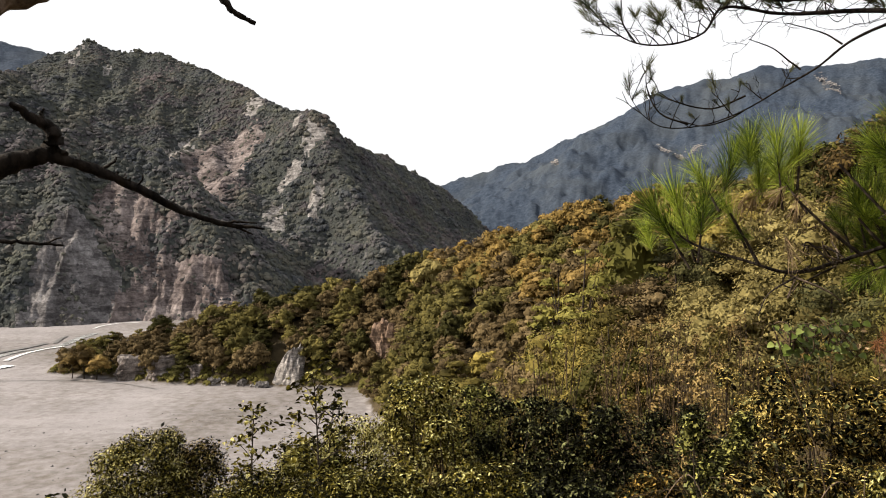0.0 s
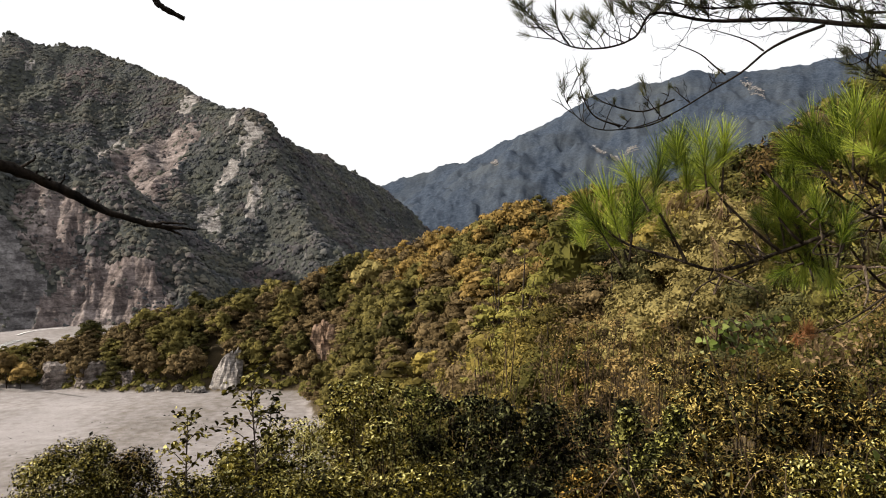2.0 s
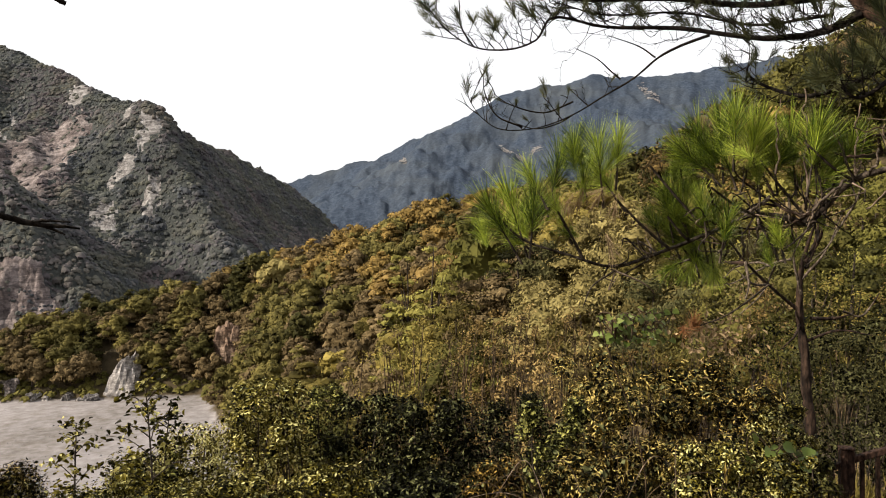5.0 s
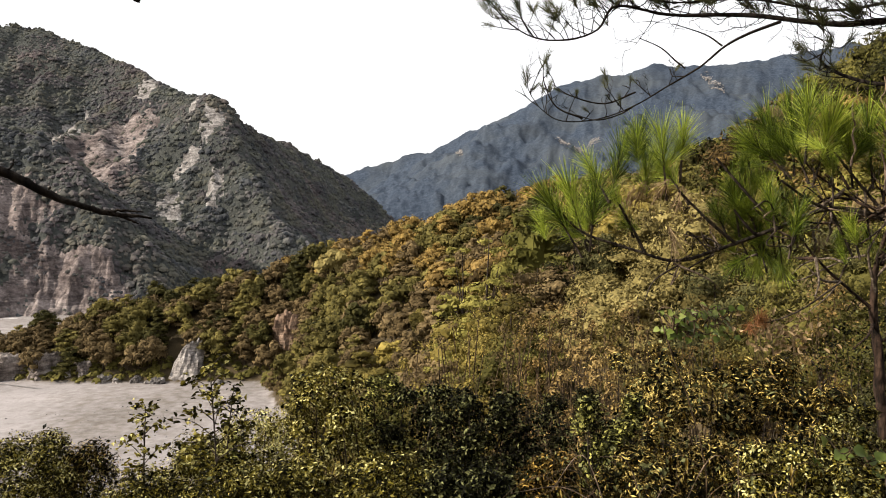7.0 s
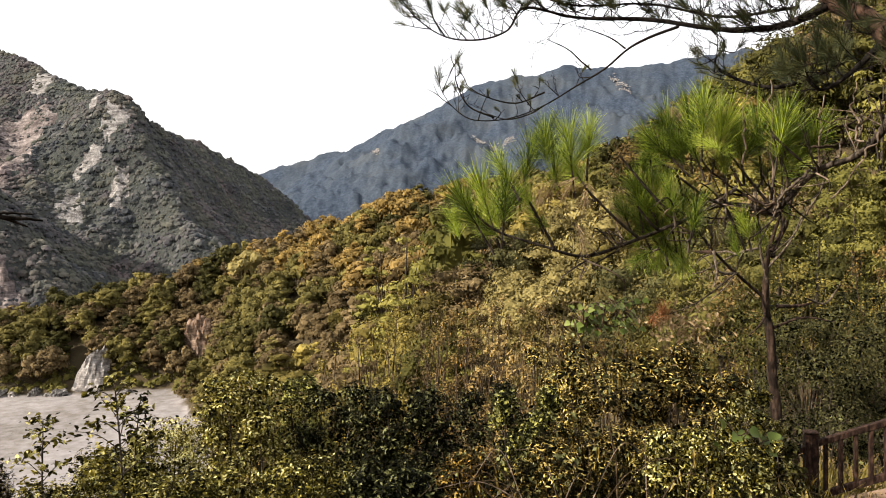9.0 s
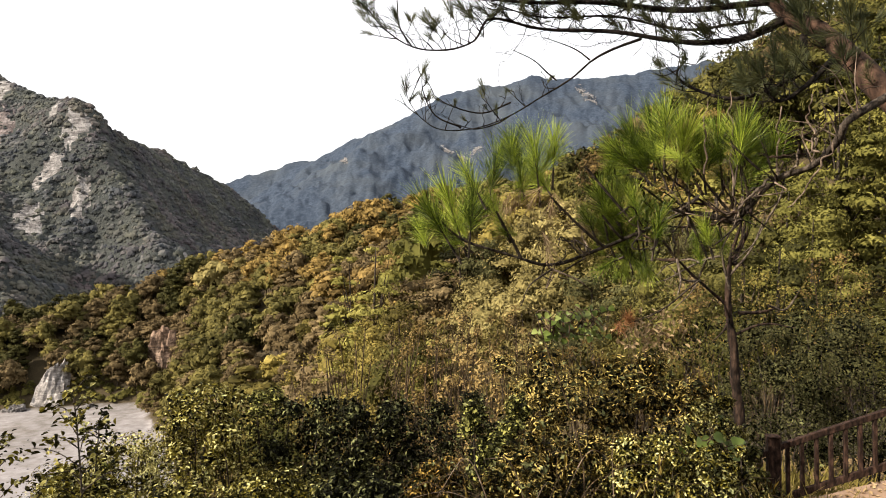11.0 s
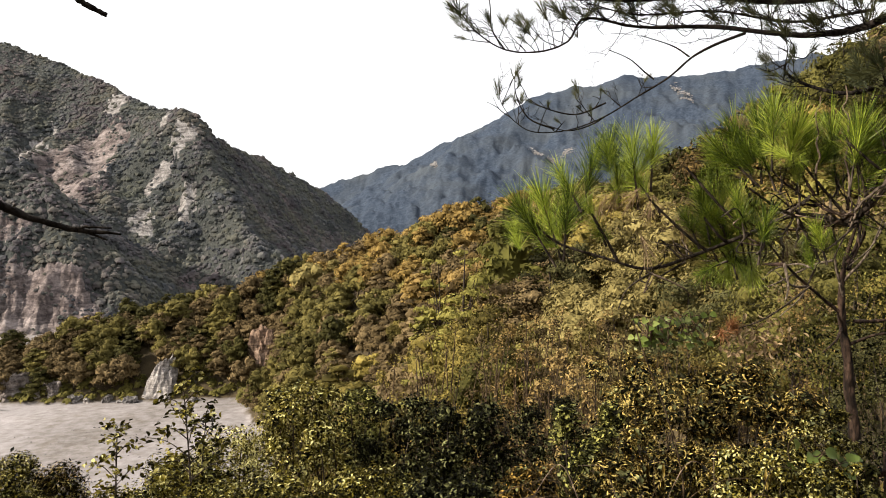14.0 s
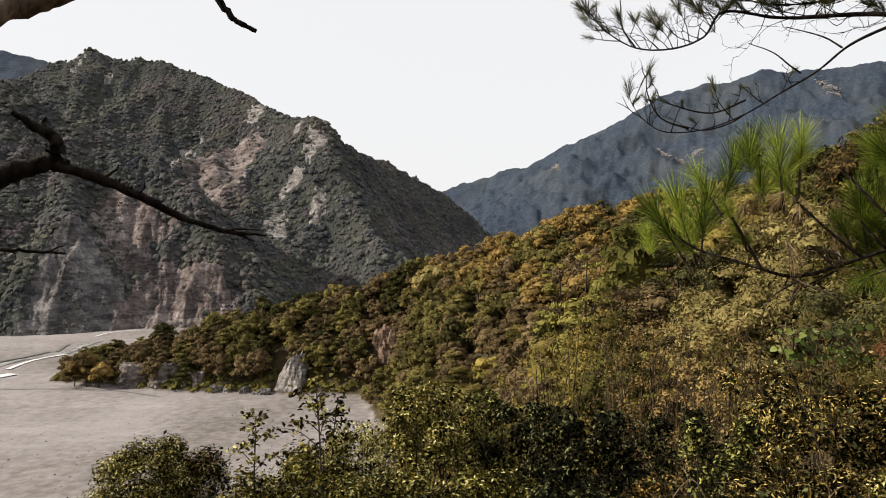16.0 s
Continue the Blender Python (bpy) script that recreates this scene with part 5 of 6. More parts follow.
# ---------------------------------------------------------------- pine with long needles


def tuft_mesh(name, rnd, needles, long, shoot, wide, spread, mat):
    """A shoot along +z with long thin needles round it."""
    h = rnd.uniform(0, shoot, needles)
    a = rnd.uniform(0, 6.28, needles)
    open_ = np.radians(rnd.uniform(12, spread, needles)) * (1 - 0.45 * h / shoot)
    out = np.stack([np.cos(a), np.sin(a), 0 * a], -1)
    way = out * np.sin(open_)[:, None] + np.array([0, 0, 1.0]) * np.cos(open_)[:, None]
    base = np.stack([0 * h, 0 * h, h], -1) + out * 0.006
    ln = (long * rnd.uniform(0.7, 1.1, needles))[:, None]
    side = unit(np.cross(way, rnd.normal(size=way.shape))) * wide * 0.5
    sag = np.array([0, 0, -0.08]) * ln * np.sin(open_)[:, None]
    v = np.stack([base - side, base + side, base + way * ln * 0.6 + side * 0.9, base + way * ln + sag, base + way * ln * 0.6 - side * 0.9], 1).reshape(-1, 3)
    o = np.arange(needles)[:, None] * 5
    f4 = o + np.array([[0, 1, 2, 4]])
    f3 = o + np.array([[4, 2, 3]])
    return mesh_of(name, v, [f4, f3], mat)


def aim(at, way, twist=0.0, size=1.0):
    q = Vector(way).normalized().to_track_quat("Z", "X").to_matrix().to_4x4()
    return Matrix.Translation(at) @ q @ Matrix.Rotation(twist, 4, "Z") @ Matrix.Scale(size, 4)


prnd = np.random.default_rng(55)
BRIGHT = [tuft_mesh("needle_tuft", prnd, 250, 0.22, 0.22, 0.0023, 70, M_NEEDLE) for k in range(5)]
WITHERED = [tuft_mesh("needle_tuft", prnd, 60, 0.19, 0.12, 0.0028, 60, M_DRYNEEDLE) for k in range(2)]
DUSKY = [tuft_mesh("needle_tuft", prnd, 80, 0.15, 0.14, 0.0034, 50, M_DARKNEEDLE) for k in range(3)]
RUSTY = [tuft_mesh("needle_tuft", prnd, 90, 0.17, 0.10, 0.0036, 80, M_RUSTNEEDLE) for k in range(2)]

pine = thing("pine_tree", "old pine with reddish bark, dusky twigs and bright needles", "tree", (4.9, 2.75, float(ground_z(np.array([4.9]), np.array([2.75]))[0])))
foot = Vector(pine.location)


def pine_part(name, line, radii, mat=M_PINEBARK, sides=8, label="", per=5, wobble=0.06, on=None):
    p = smooth_line(line, per) - np.array(foot)
    return part(name, mesh_of(name, *tube(p, radii, sides, wobble), mat, None, True), on or pine, label)


def tuft(meshes, at, way, size=1.0, on=None):
    ob = part("needle_tuft", meshes[int(prnd.integers(len(meshes)))], on or pine)
    ob.matrix_basis = aim(Vector(at) - foot, way, prnd.uniform(0, 6), size)


pine_part("trunk", [(4.9, 2.75, -1.6), (4.86, 2.82, 0.0), (4.76, 2.95, 1.4), (4.62, 3.2, 2.2), (4.75, 3.3, 4.0), (4.9, 3.3, 6.5)], [0.24, 0.2, 0.18, 0.12, 0.03], sides=12)
limb = pine_part("limb", [(4.7, 3.05, 1.9), (4.39, 3.56, 2.52), (4.39, 3.86, 2.86), (4.39, 4.16, 3.17), (4.3, 4.39, 3.37), (4.24, 4.58, 3.66)], [0.11, 0.09, 0.075, 0.065, 0.045], sides=12, label="thick limb with flaking reddish bark")
B1 = [(4.3, 4.39, 3.34), (4.14, 4.53, 3.25), (3.99, 4.67, 3.22), (3.63, 4.82, 3.23), (3.19, 5.12, 3.37), (2.62, 5.31, 3.41), (2.2, 5.39, 3.49), (2.06, 5.44, 3.31), (1.84, 5.52, 3.24), (1.57, 5.6, 3.27), (1.32, 5.56, 3.39), (1.19, 5.59, 3.56)]
B2 = [(3.38, 5.0, 3.29), (3.14, 5.03, 3.2), (2.99, 5.12, 3.12), (2.78, 5.12, 2.95), (2.57, 5.23, 2.82), (2.28, 5.25, 2.65), (2.02, 5.35, 2.56), (1.73, 5.35, 2.54), (1.58, 5.39, 2.63), (1.49, 5.42, 2.76), (1.46, 5.42, 2.84)]
B3 = [(4.31, 4.24, 3.16), (4.23, 4.18, 2.89), (4.05, 4.21, 2.76), (3.76, 4.34, 2.67), (3.55, 4.51, 2.76), (3.37, 4.52, 2.87), (3.43, 4.47, 2.99)]
B4 = [(4.38, 4.02, 2.94), (4.11, 4.01, 2.72), (3.91, 4.06, 2.6), (3.77, 4.06, 2.67)]
branch_a = pine_part("branch", B1, [0.040, 0.027, 0.018, 0.012, 0.008, 0.006, 0.004], M_DEADWOOD, label="dark bare branch", wobble=0.2)
branch_b = pine_part("branch", B2, [0.014, 0.010, 0.007, 0.005, 0.004, 0.0025], M_DEADWOOD, 6)
branch_c = pine_part("branch", B3, [0.03, 0.02, 0.012, 0.006], M_DEADWOOD, 6)
branch_d = pine_part("branch", B4, [0.025, 0.016, 0.008], M_DEADWOOD, 6)
B5 = [(4.24, 4.5, 3.5), (3.7, 4.9, 3.52), (3.1, 5.1, 3.6), (2.5, 5.3, 3.62), (2.1, 5.4, 3.66)]
branch_e = pine_part("branch", B5, [0.03, 0.02, 0.01], M_DEADWOOD, 6)


SWEEPS = [[(2.31, 5.27, 2.77), (2.07, 5.31, 2.68), (1.81, 5.35, 2.74), (1.67, 5.40, 2.84)],
          [(2.30, 5.27, 2.66), (2.18, 5.27, 2.59), (2.01, 5.33, 2.55), (1.86, 5.39, 2.60)],
          [(2.67, 5.15, 2.94), (2.60, 5.18, 3.01), (2.48, 5.19, 3.11), (2.33, 5.26, 3.20)],
          [(2.98, 5.15, 3.13), (2.89, 5.26, 3.25), (2.67, 5.37, 3.36)],
          [(1.89, 5.32, 2.56), (1.68, 5.34, 2.65), (1.59, 5.37, 2.84), (1.58, 5.37, 2.99)],
          [(1.56, 5.59, 3.27), (1.46, 5.61, 3.44), (1.45, 5.62, 3.63), (1.43, 5.62, 3.77)]]
for line in SWEEPS:
    pine_part("twig", line, [0.008, 0.006, 0.003], M_DEADWOOD, 5, on=branch_b)


def twigs(line, on, count, lo, hi, long, mat, tufts, size, up=1.0, seed=0, least=-0.25):
    """Crooked twigs along a branch, some with tufts of needles."""
    rnd = np.random.default_rng(seed)
    p = smooth_line(line, 8)
    for k in range(count):
        t = lo + (hi - lo) * (k + rnd.uniform(0.0, 1.0)) / count
        a = p[min(len(p) - 1, int(t * (len(p) - 1)))]
        d = unit(np.array([[rnd.uniform(-1.2, 0.5), rnd.uniform(-0.7, 0.7), up * rnd.uniform(least, 1.0)]]))[0]
        ln = long * rnd.uniform(0.4, 1.5)
        b = a + d * ln * 0.55 + rnd.uniform(-0.04, 0.04, 3)
        c = b + unit(np.array([[d[0] * 0.7 + rnd.uniform(-0.4, 0.4), d[1] * 0.5, rnd.uniform(0.2, 1.0)]]))[0] * ln * 0.5
        pine_part("twig", [tuple(a), tuple(b), tuple(c)], [0.0048, 0.002], mat, 4, per=3, on=on)
        if rnd.uniform() < tufts:
            tuft(DUSKY, c - unit((c - b)[None])[0] * 0.06, c - b, size * rnd.uniform(0.5, 1.2), on)
        if rnd.uniform() < 0.6:
            e = b + unit(np.array([[rnd.uniform(-1, 0.6), rnd.uniform(-0.6, 0.6), rnd.uniform(-0.1, 1.0)]]))[0] * ln * rnd.uniform(0.3, 0.7)
            pine_part("twig", [tuple(b), tuple(b * 0.5 + e * 0.5 + rnd.uniform(-0.02, 0.02, 3)), tuple(e)], [0.004, 0.002], mat, 4, per=2, on=on)
            if rnd.uniform() < tufts * 0.7:
                tuft(DUSKY, e - unit((e - b)[None])[0] * 0.05, e - b, size * rnd.uniform(0.45, 1.0), on)


twigs(B1, branch_a, 17, 0.60, 0.99, 0.24, M_DEADWOOD, 0.8, 0.85, seed=1, least=0.45)
twigs(B1, branch_a, 64, 0.08, 0.62, 0.24, M_DEADWOOD, 0.45, 0.95, seed=2)
B6 = [(x, y, z + 0.10 + 0.03 * (k % 2)) for k, (x, y, z) in enumerate(B1[1:7])]
branch_f = pine_part("branch", B6, [0.014, 0.010, 0.005], M_DEADWOOD, 6)
twigs(B6, branch_f, 46, 0.05, 1.0, 0.22, M_DEADWOOD, 0.2, 0.7, 0.5, seed=10)
twigs(B5, branch_e, 64, 0.1, 1.0, 0.22, M_DEADWOOD, 0.8, 1.1, 0.6, seed=3)
twigs(B2, branch_b, 11, 0.3, 0.97, 0.18, M_DEADWOOD, 0.6, 0.6, seed=4, least=0.35)
twigs(B3, branch_c, 22, 0.2, 1.0, 0.20, M_DEADWOOD, 0.8, 0.9, seed=5)
LIMB = [(4.39, 3.7, 2.6), (4.39, 4.16, 3.11), (4.3, 4.39, 3.37)]
twigs(LIMB, limb, 30, 0.0, 1.0, 0.24, M_DEADWOOD, 0.9, 1.1, 0.5, seed=7)
twigs(B4, branch_d, 16, 0.2, 1.0, 0.22, M_DEADWOOD, 0.9, 1.0, seed=6)
twigs(SWEEPS[0], branch_b, 6, 0.1, 1.0, 0.12, M_DEADWOOD, 0.5, 0.5, seed=8, least=0.2)
twigs(SWEEPS[4], branch_b, 5, 0.3, 1.0, 0.10, M_DEADWOOD, 0.6, 0.5, seed=9, least=0.4)
tuft(DUSKY, (1.46, 5.42, 2.8), (-0.1, 0, 1), 0.8)
tuft(DUSKY, (1.19, 5.59, 3.5), (-0.3, 0, 1), 1.0)



def twig_spray(on, at, way, long, rnd):
    """One fine forked spray of bare twigs."""
    way = unit(np.array([way], float))[0]
    lines = []

    def grow(p, d, ln, depth):
        pts = [p]
        for k in range(4):
            d = unit((d + rnd.normal(size=3) * 0.28 + np.array([-0.03, 0, 0.10]))[None])[0]
            pts.append(pts[-1] + d * ln / 4)
            if depth and k:
                side = unit((d + rnd.normal(size=3) * 0.75)[None])[0]
                grow(pts[-1], side, ln * rnd.uniform(0.35, 0.65), depth - 1)
        lines.append(tube(np.array(pts) - np.array(foot), [0.0016 + 0.0012 * depth, 0.0010], 3))

    grow(np.array(at, float), way, long, 2)
    part("twig_spray", mesh_of("twig_spray", *joined(lines), M_DEADWOOD, None, True), on)


def sprays(line, on, count, lo, hi, long, low, high, seed):
    rnd = np.random.default_rng(seed)
    p = smooth_line(line, 8)
    for k in range(count):
        t = lo + (hi - lo) * (k + rnd.uniform()) / count
        twig_spray(on, p[min(len(p) - 1, int(t * (len(p) - 1)))], (rnd.uniform(-1.0, 0.25), rnd.uniform(-0.4, 0.4), rnd.uniform(low, high)), long * rnd.uniform(0.6, 1.3), rnd)


sprays(B1, branch_a, 30, 0.06, 0.60, 0.34, -0.5, 0.8, 31)
sprays(B1, branch_a, 10, 0.60, 0.97, 0.26, 0.2, 1.2, 32)
sprays(B6, branch_f, 14, 0.05, 1.0, 0.30, -0.2, 0.9, 33)
sprays(B5, branch_e, 18, 0.05, 1.0, 0.32, -0.7, 0.5, 34)
sprays(B2, branch_b, 7, 0.35, 0.95, 0.20, -0.1, 1.0, 35)
sprays(B3, branch_c, 9, 0.1, 1.0, 0.28, -0.6, 0.9, 36)
sprays(LIMB, limb, 10, 0.2, 1.0, 0.32, -0.6, 0.8, 37)
sprays(B4, branch_d, 6, 0.1, 1.0, 0.28, -0.6, 0.8, 38)

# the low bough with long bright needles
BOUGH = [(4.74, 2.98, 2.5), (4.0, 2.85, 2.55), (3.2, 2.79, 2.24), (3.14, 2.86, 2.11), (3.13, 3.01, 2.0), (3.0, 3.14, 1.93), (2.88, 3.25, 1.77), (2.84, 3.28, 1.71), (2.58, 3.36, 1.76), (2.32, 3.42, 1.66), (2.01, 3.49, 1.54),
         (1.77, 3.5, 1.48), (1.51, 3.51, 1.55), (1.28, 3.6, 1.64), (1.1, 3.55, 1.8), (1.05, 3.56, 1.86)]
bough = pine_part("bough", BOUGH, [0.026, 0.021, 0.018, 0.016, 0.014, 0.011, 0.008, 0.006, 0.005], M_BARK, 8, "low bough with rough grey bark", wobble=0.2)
for a, b in [((2.84, 3.28, 1.72), (2.55, 3.30, 2.05)), ((3.0, 3.14, 1.93), (2.72, 3.15, 2.12)), ((2.9, 3.22, 1.8), (2.75, 3.2, 2.15)), ((2.32, 3.42, 1.66), (1.95, 3.4, 2.02)), ((2.58, 3.36, 1.75), (2.25, 3.3, 1.9)),
             ((2.1, 3.46, 1.57), (1.75, 3.42, 1.85)), ((2.4, 3.4, 1.7), (2.3, 3.32, 1.55)), ((2.58, 3.36, 1.74), (2.66, 3.3, 1.5)), ((1.6, 3.5, 1.52), (1.45, 3.48, 1.78)), ((2.2, 3.44, 1.62), (2.05, 3.4, 1.75))]:
    m = tuple((np.array(a) * 0.5 + np.array(b) * 0.5) + np.array([0.02, 0, -0.03]))
    pine_part("twig", [a, m, b], [0.010, 0.006], M_BARK, 5, per=4, on=bough)
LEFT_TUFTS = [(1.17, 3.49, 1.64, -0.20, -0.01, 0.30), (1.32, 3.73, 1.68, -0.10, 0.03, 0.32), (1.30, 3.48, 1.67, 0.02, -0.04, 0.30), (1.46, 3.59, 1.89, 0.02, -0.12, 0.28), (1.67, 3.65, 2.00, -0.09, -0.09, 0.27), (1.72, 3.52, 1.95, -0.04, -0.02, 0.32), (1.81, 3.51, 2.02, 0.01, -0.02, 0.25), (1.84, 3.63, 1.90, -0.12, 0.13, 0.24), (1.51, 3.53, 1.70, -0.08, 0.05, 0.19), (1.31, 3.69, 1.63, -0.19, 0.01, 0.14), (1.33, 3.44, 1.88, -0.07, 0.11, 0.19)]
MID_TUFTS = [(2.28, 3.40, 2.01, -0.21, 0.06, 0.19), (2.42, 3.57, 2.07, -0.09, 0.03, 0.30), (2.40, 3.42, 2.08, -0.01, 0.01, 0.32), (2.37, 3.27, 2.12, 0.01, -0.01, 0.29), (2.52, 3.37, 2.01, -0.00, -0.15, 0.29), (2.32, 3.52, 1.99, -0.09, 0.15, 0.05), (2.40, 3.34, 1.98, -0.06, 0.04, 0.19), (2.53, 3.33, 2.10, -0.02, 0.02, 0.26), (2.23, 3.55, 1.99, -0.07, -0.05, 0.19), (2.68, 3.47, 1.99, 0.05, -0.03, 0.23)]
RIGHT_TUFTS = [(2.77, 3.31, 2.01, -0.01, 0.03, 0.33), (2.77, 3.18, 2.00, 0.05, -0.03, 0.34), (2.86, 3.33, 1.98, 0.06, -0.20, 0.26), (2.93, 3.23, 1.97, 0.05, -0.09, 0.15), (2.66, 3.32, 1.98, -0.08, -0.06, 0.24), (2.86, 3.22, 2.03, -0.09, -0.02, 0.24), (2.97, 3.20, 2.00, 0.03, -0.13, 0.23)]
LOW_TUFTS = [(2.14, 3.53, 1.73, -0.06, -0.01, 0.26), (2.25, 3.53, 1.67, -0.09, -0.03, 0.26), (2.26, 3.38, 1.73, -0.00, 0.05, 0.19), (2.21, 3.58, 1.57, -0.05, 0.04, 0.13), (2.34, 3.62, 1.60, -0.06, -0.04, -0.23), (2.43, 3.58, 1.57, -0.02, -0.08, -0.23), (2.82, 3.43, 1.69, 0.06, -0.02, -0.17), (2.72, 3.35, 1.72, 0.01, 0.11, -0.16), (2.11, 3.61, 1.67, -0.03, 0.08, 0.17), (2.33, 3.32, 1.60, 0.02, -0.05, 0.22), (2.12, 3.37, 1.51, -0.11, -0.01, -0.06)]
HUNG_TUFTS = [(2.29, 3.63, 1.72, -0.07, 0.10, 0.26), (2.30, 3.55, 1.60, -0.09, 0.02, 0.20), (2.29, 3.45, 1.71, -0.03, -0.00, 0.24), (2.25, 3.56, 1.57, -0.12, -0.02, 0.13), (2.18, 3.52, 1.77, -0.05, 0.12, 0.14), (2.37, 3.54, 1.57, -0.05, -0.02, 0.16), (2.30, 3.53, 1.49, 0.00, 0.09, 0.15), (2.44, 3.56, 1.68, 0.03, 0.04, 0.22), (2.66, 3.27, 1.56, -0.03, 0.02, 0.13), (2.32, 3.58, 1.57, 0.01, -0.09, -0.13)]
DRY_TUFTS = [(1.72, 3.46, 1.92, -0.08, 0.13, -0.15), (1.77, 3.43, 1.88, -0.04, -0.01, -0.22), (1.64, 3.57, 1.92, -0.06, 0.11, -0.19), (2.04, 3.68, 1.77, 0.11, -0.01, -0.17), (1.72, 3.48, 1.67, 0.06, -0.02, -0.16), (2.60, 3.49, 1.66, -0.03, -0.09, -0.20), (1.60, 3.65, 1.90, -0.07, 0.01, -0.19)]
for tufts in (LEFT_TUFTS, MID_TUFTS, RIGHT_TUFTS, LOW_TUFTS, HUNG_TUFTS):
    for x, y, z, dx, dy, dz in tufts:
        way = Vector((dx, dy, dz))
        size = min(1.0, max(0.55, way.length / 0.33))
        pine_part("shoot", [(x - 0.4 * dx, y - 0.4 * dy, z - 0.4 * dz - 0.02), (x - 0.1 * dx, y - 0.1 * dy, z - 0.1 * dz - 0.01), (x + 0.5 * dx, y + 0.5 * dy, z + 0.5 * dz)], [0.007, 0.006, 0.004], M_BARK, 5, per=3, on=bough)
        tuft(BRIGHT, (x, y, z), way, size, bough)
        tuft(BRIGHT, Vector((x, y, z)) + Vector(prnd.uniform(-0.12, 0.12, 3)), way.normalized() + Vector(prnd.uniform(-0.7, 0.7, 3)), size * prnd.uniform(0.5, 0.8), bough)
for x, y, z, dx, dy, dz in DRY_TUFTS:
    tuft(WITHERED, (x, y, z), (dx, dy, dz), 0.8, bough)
for at, way in [((2.24, 3.5, 1.12), (0.2, 0, 0.4)), ((2.3, 3.5, 1.1), (-0.4, 0, 0.6)), ((2.2, 3.5, 1.14), (-0.2, -0.3, -0.2))]:
    tuft(RUSTY, at, way, 0.5, bough)
pine_part("twig", [(2.62, 3.33, 1.37), (2.45, 3.45, 1.2), (2.24, 3.5, 1.12)], [0.006, 0.003], M_BARK, 4)

SHOOTS = [[(3.17, 2.82, 2.24), (3.11, 2.88, 2.22), (3.08, 2.92, 2.16), (2.97, 2.96, 2.17), (2.86, 3.00, 2.19)],
          [(2.97, 3.10, 1.96), (2.97, 3.09, 2.11), (2.98, 3.09, 2.22), (2.99, 3.08, 2.33)],
          [(3.06, 2.94, 2.06), (3.06, 2.94, 2.17), (3.05, 2.95, 2.27), (3.06, 2.94, 2.37)],
          [(2.59, 3.23, 1.97), (2.60, 3.22, 2.10), (2.60, 3.22, 2.24), (2.61, 3.21, 2.37)],
          [(2.77, 3.21, 1.87), (2.77, 3.21, 2.12), (2.76, 3.22, 2.31), (2.76, 3.21, 2.43)],
          [(3.13, 2.87, 2.11), (3.10, 2.90, 2.02), (3.03, 2.97, 1.86), (2.97, 3.03, 1.77)],
          [(3.08, 2.92, 2.06), (3.04, 2.96, 2.13), (3.03, 2.97, 2.20)]]
for line in SHOOTS:
    line = smooth_line(line, 3)
    line[1:-1] += prnd.uniform(-0.014, 0.014, (len(line) - 2, 3))
    pine_part("twig", line, [0.006, 0.005, 0.003], M_STEM if len(line) > 10 else M_PALEWOOD, 5, on=bough, wobble=0.2)

# bare crooked twigs under the bough
for k in range(44):
    a = np.array(BOUGH[5 + k % 7]) + prnd.uniform(-0.03, 0.03, 3)
    b = a + np.array([prnd.uniform(-0.2, 0.16), prnd.uniform(-0.1, 0.1), prnd.uniform(-0.16, 0.14)])
    c = b + np.array([prnd.uniform(-0.16, 0.12), prnd.uniform(-0.1, 0.1), prnd.uniform(-0.12, 0.1)])
    pine_part("twig", [tuple(a), tuple(b), tuple(c)], [0.006, 0.0025], M_PALEWOOD if k % 3 == 0 else M_BARK, 4, per=4, on=bough)

for k in range(30):
    a = np.array(BOUGH[2 + k % 7]) + prnd.uniform(-0.02, 0.02, 3)
    d = np.array([prnd.uniform(-0.12, 0.05), prnd.uniform(-0.06, 0.06), prnd.uniform(0.08, 0.2)])
    b = a + d + prnd.uniform(-0.03, 0.03, 3)
    c = b + d * prnd.uniform(0.3, 0.9) + prnd.uniform(-0.05, 0.05, 3)
    pine_part("twig", [tuple(a), tuple(b), tuple(c)], [0.0045, 0.0018], M_PALEWOOD if k % 2 == 0 else M_BARK, 4, per=4, on=bough)

# arching bare twigs round the fork of the bough
PALE_TWIGS = [[(2.93, 3.12, 1.93), (2.82, 3.10, 1.86), (2.78, 3.16, 1.79), (2.80, 3.25, 1.68), (2.72, 3.27, 1.52)],
          [(2.65, 3.36, 1.84), (2.55, 3.33, 1.80), (2.52, 3.41, 1.74), (2.50, 3.51, 1.70), (2.35, 3.54, 1.64)],
          [(2.49, 3.47, 1.70), (2.48, 3.49, 1.63), (2.52, 3.57, 1.53), (2.46, 3.57, 1.42)],
          [(2.65, 3.35, 1.86), (2.55, 3.39, 1.78), (2.55, 3.50, 1.77), (2.52, 3.53, 1.70)],
          [(2.60, 3.39, 1.79), (2.55, 3.32, 1.69), (2.55, 3.35, 1.58)],
          [(2.53, 3.45, 1.67), (2.51, 3.39, 1.56), (2.54, 3.46, 1.51)],
          [(3.09, 2.96, 2.19), (3.06, 2.92, 2.10), (3.10, 3.00, 2.06)],
          [(3.01, 3.05, 1.95), (2.97, 2.96, 2.01), (3.00, 2.98, 2.08)],
          [(2.72, 3.29, 1.87), (2.73, 3.29, 1.73), (2.80, 3.35, 1.59)]]
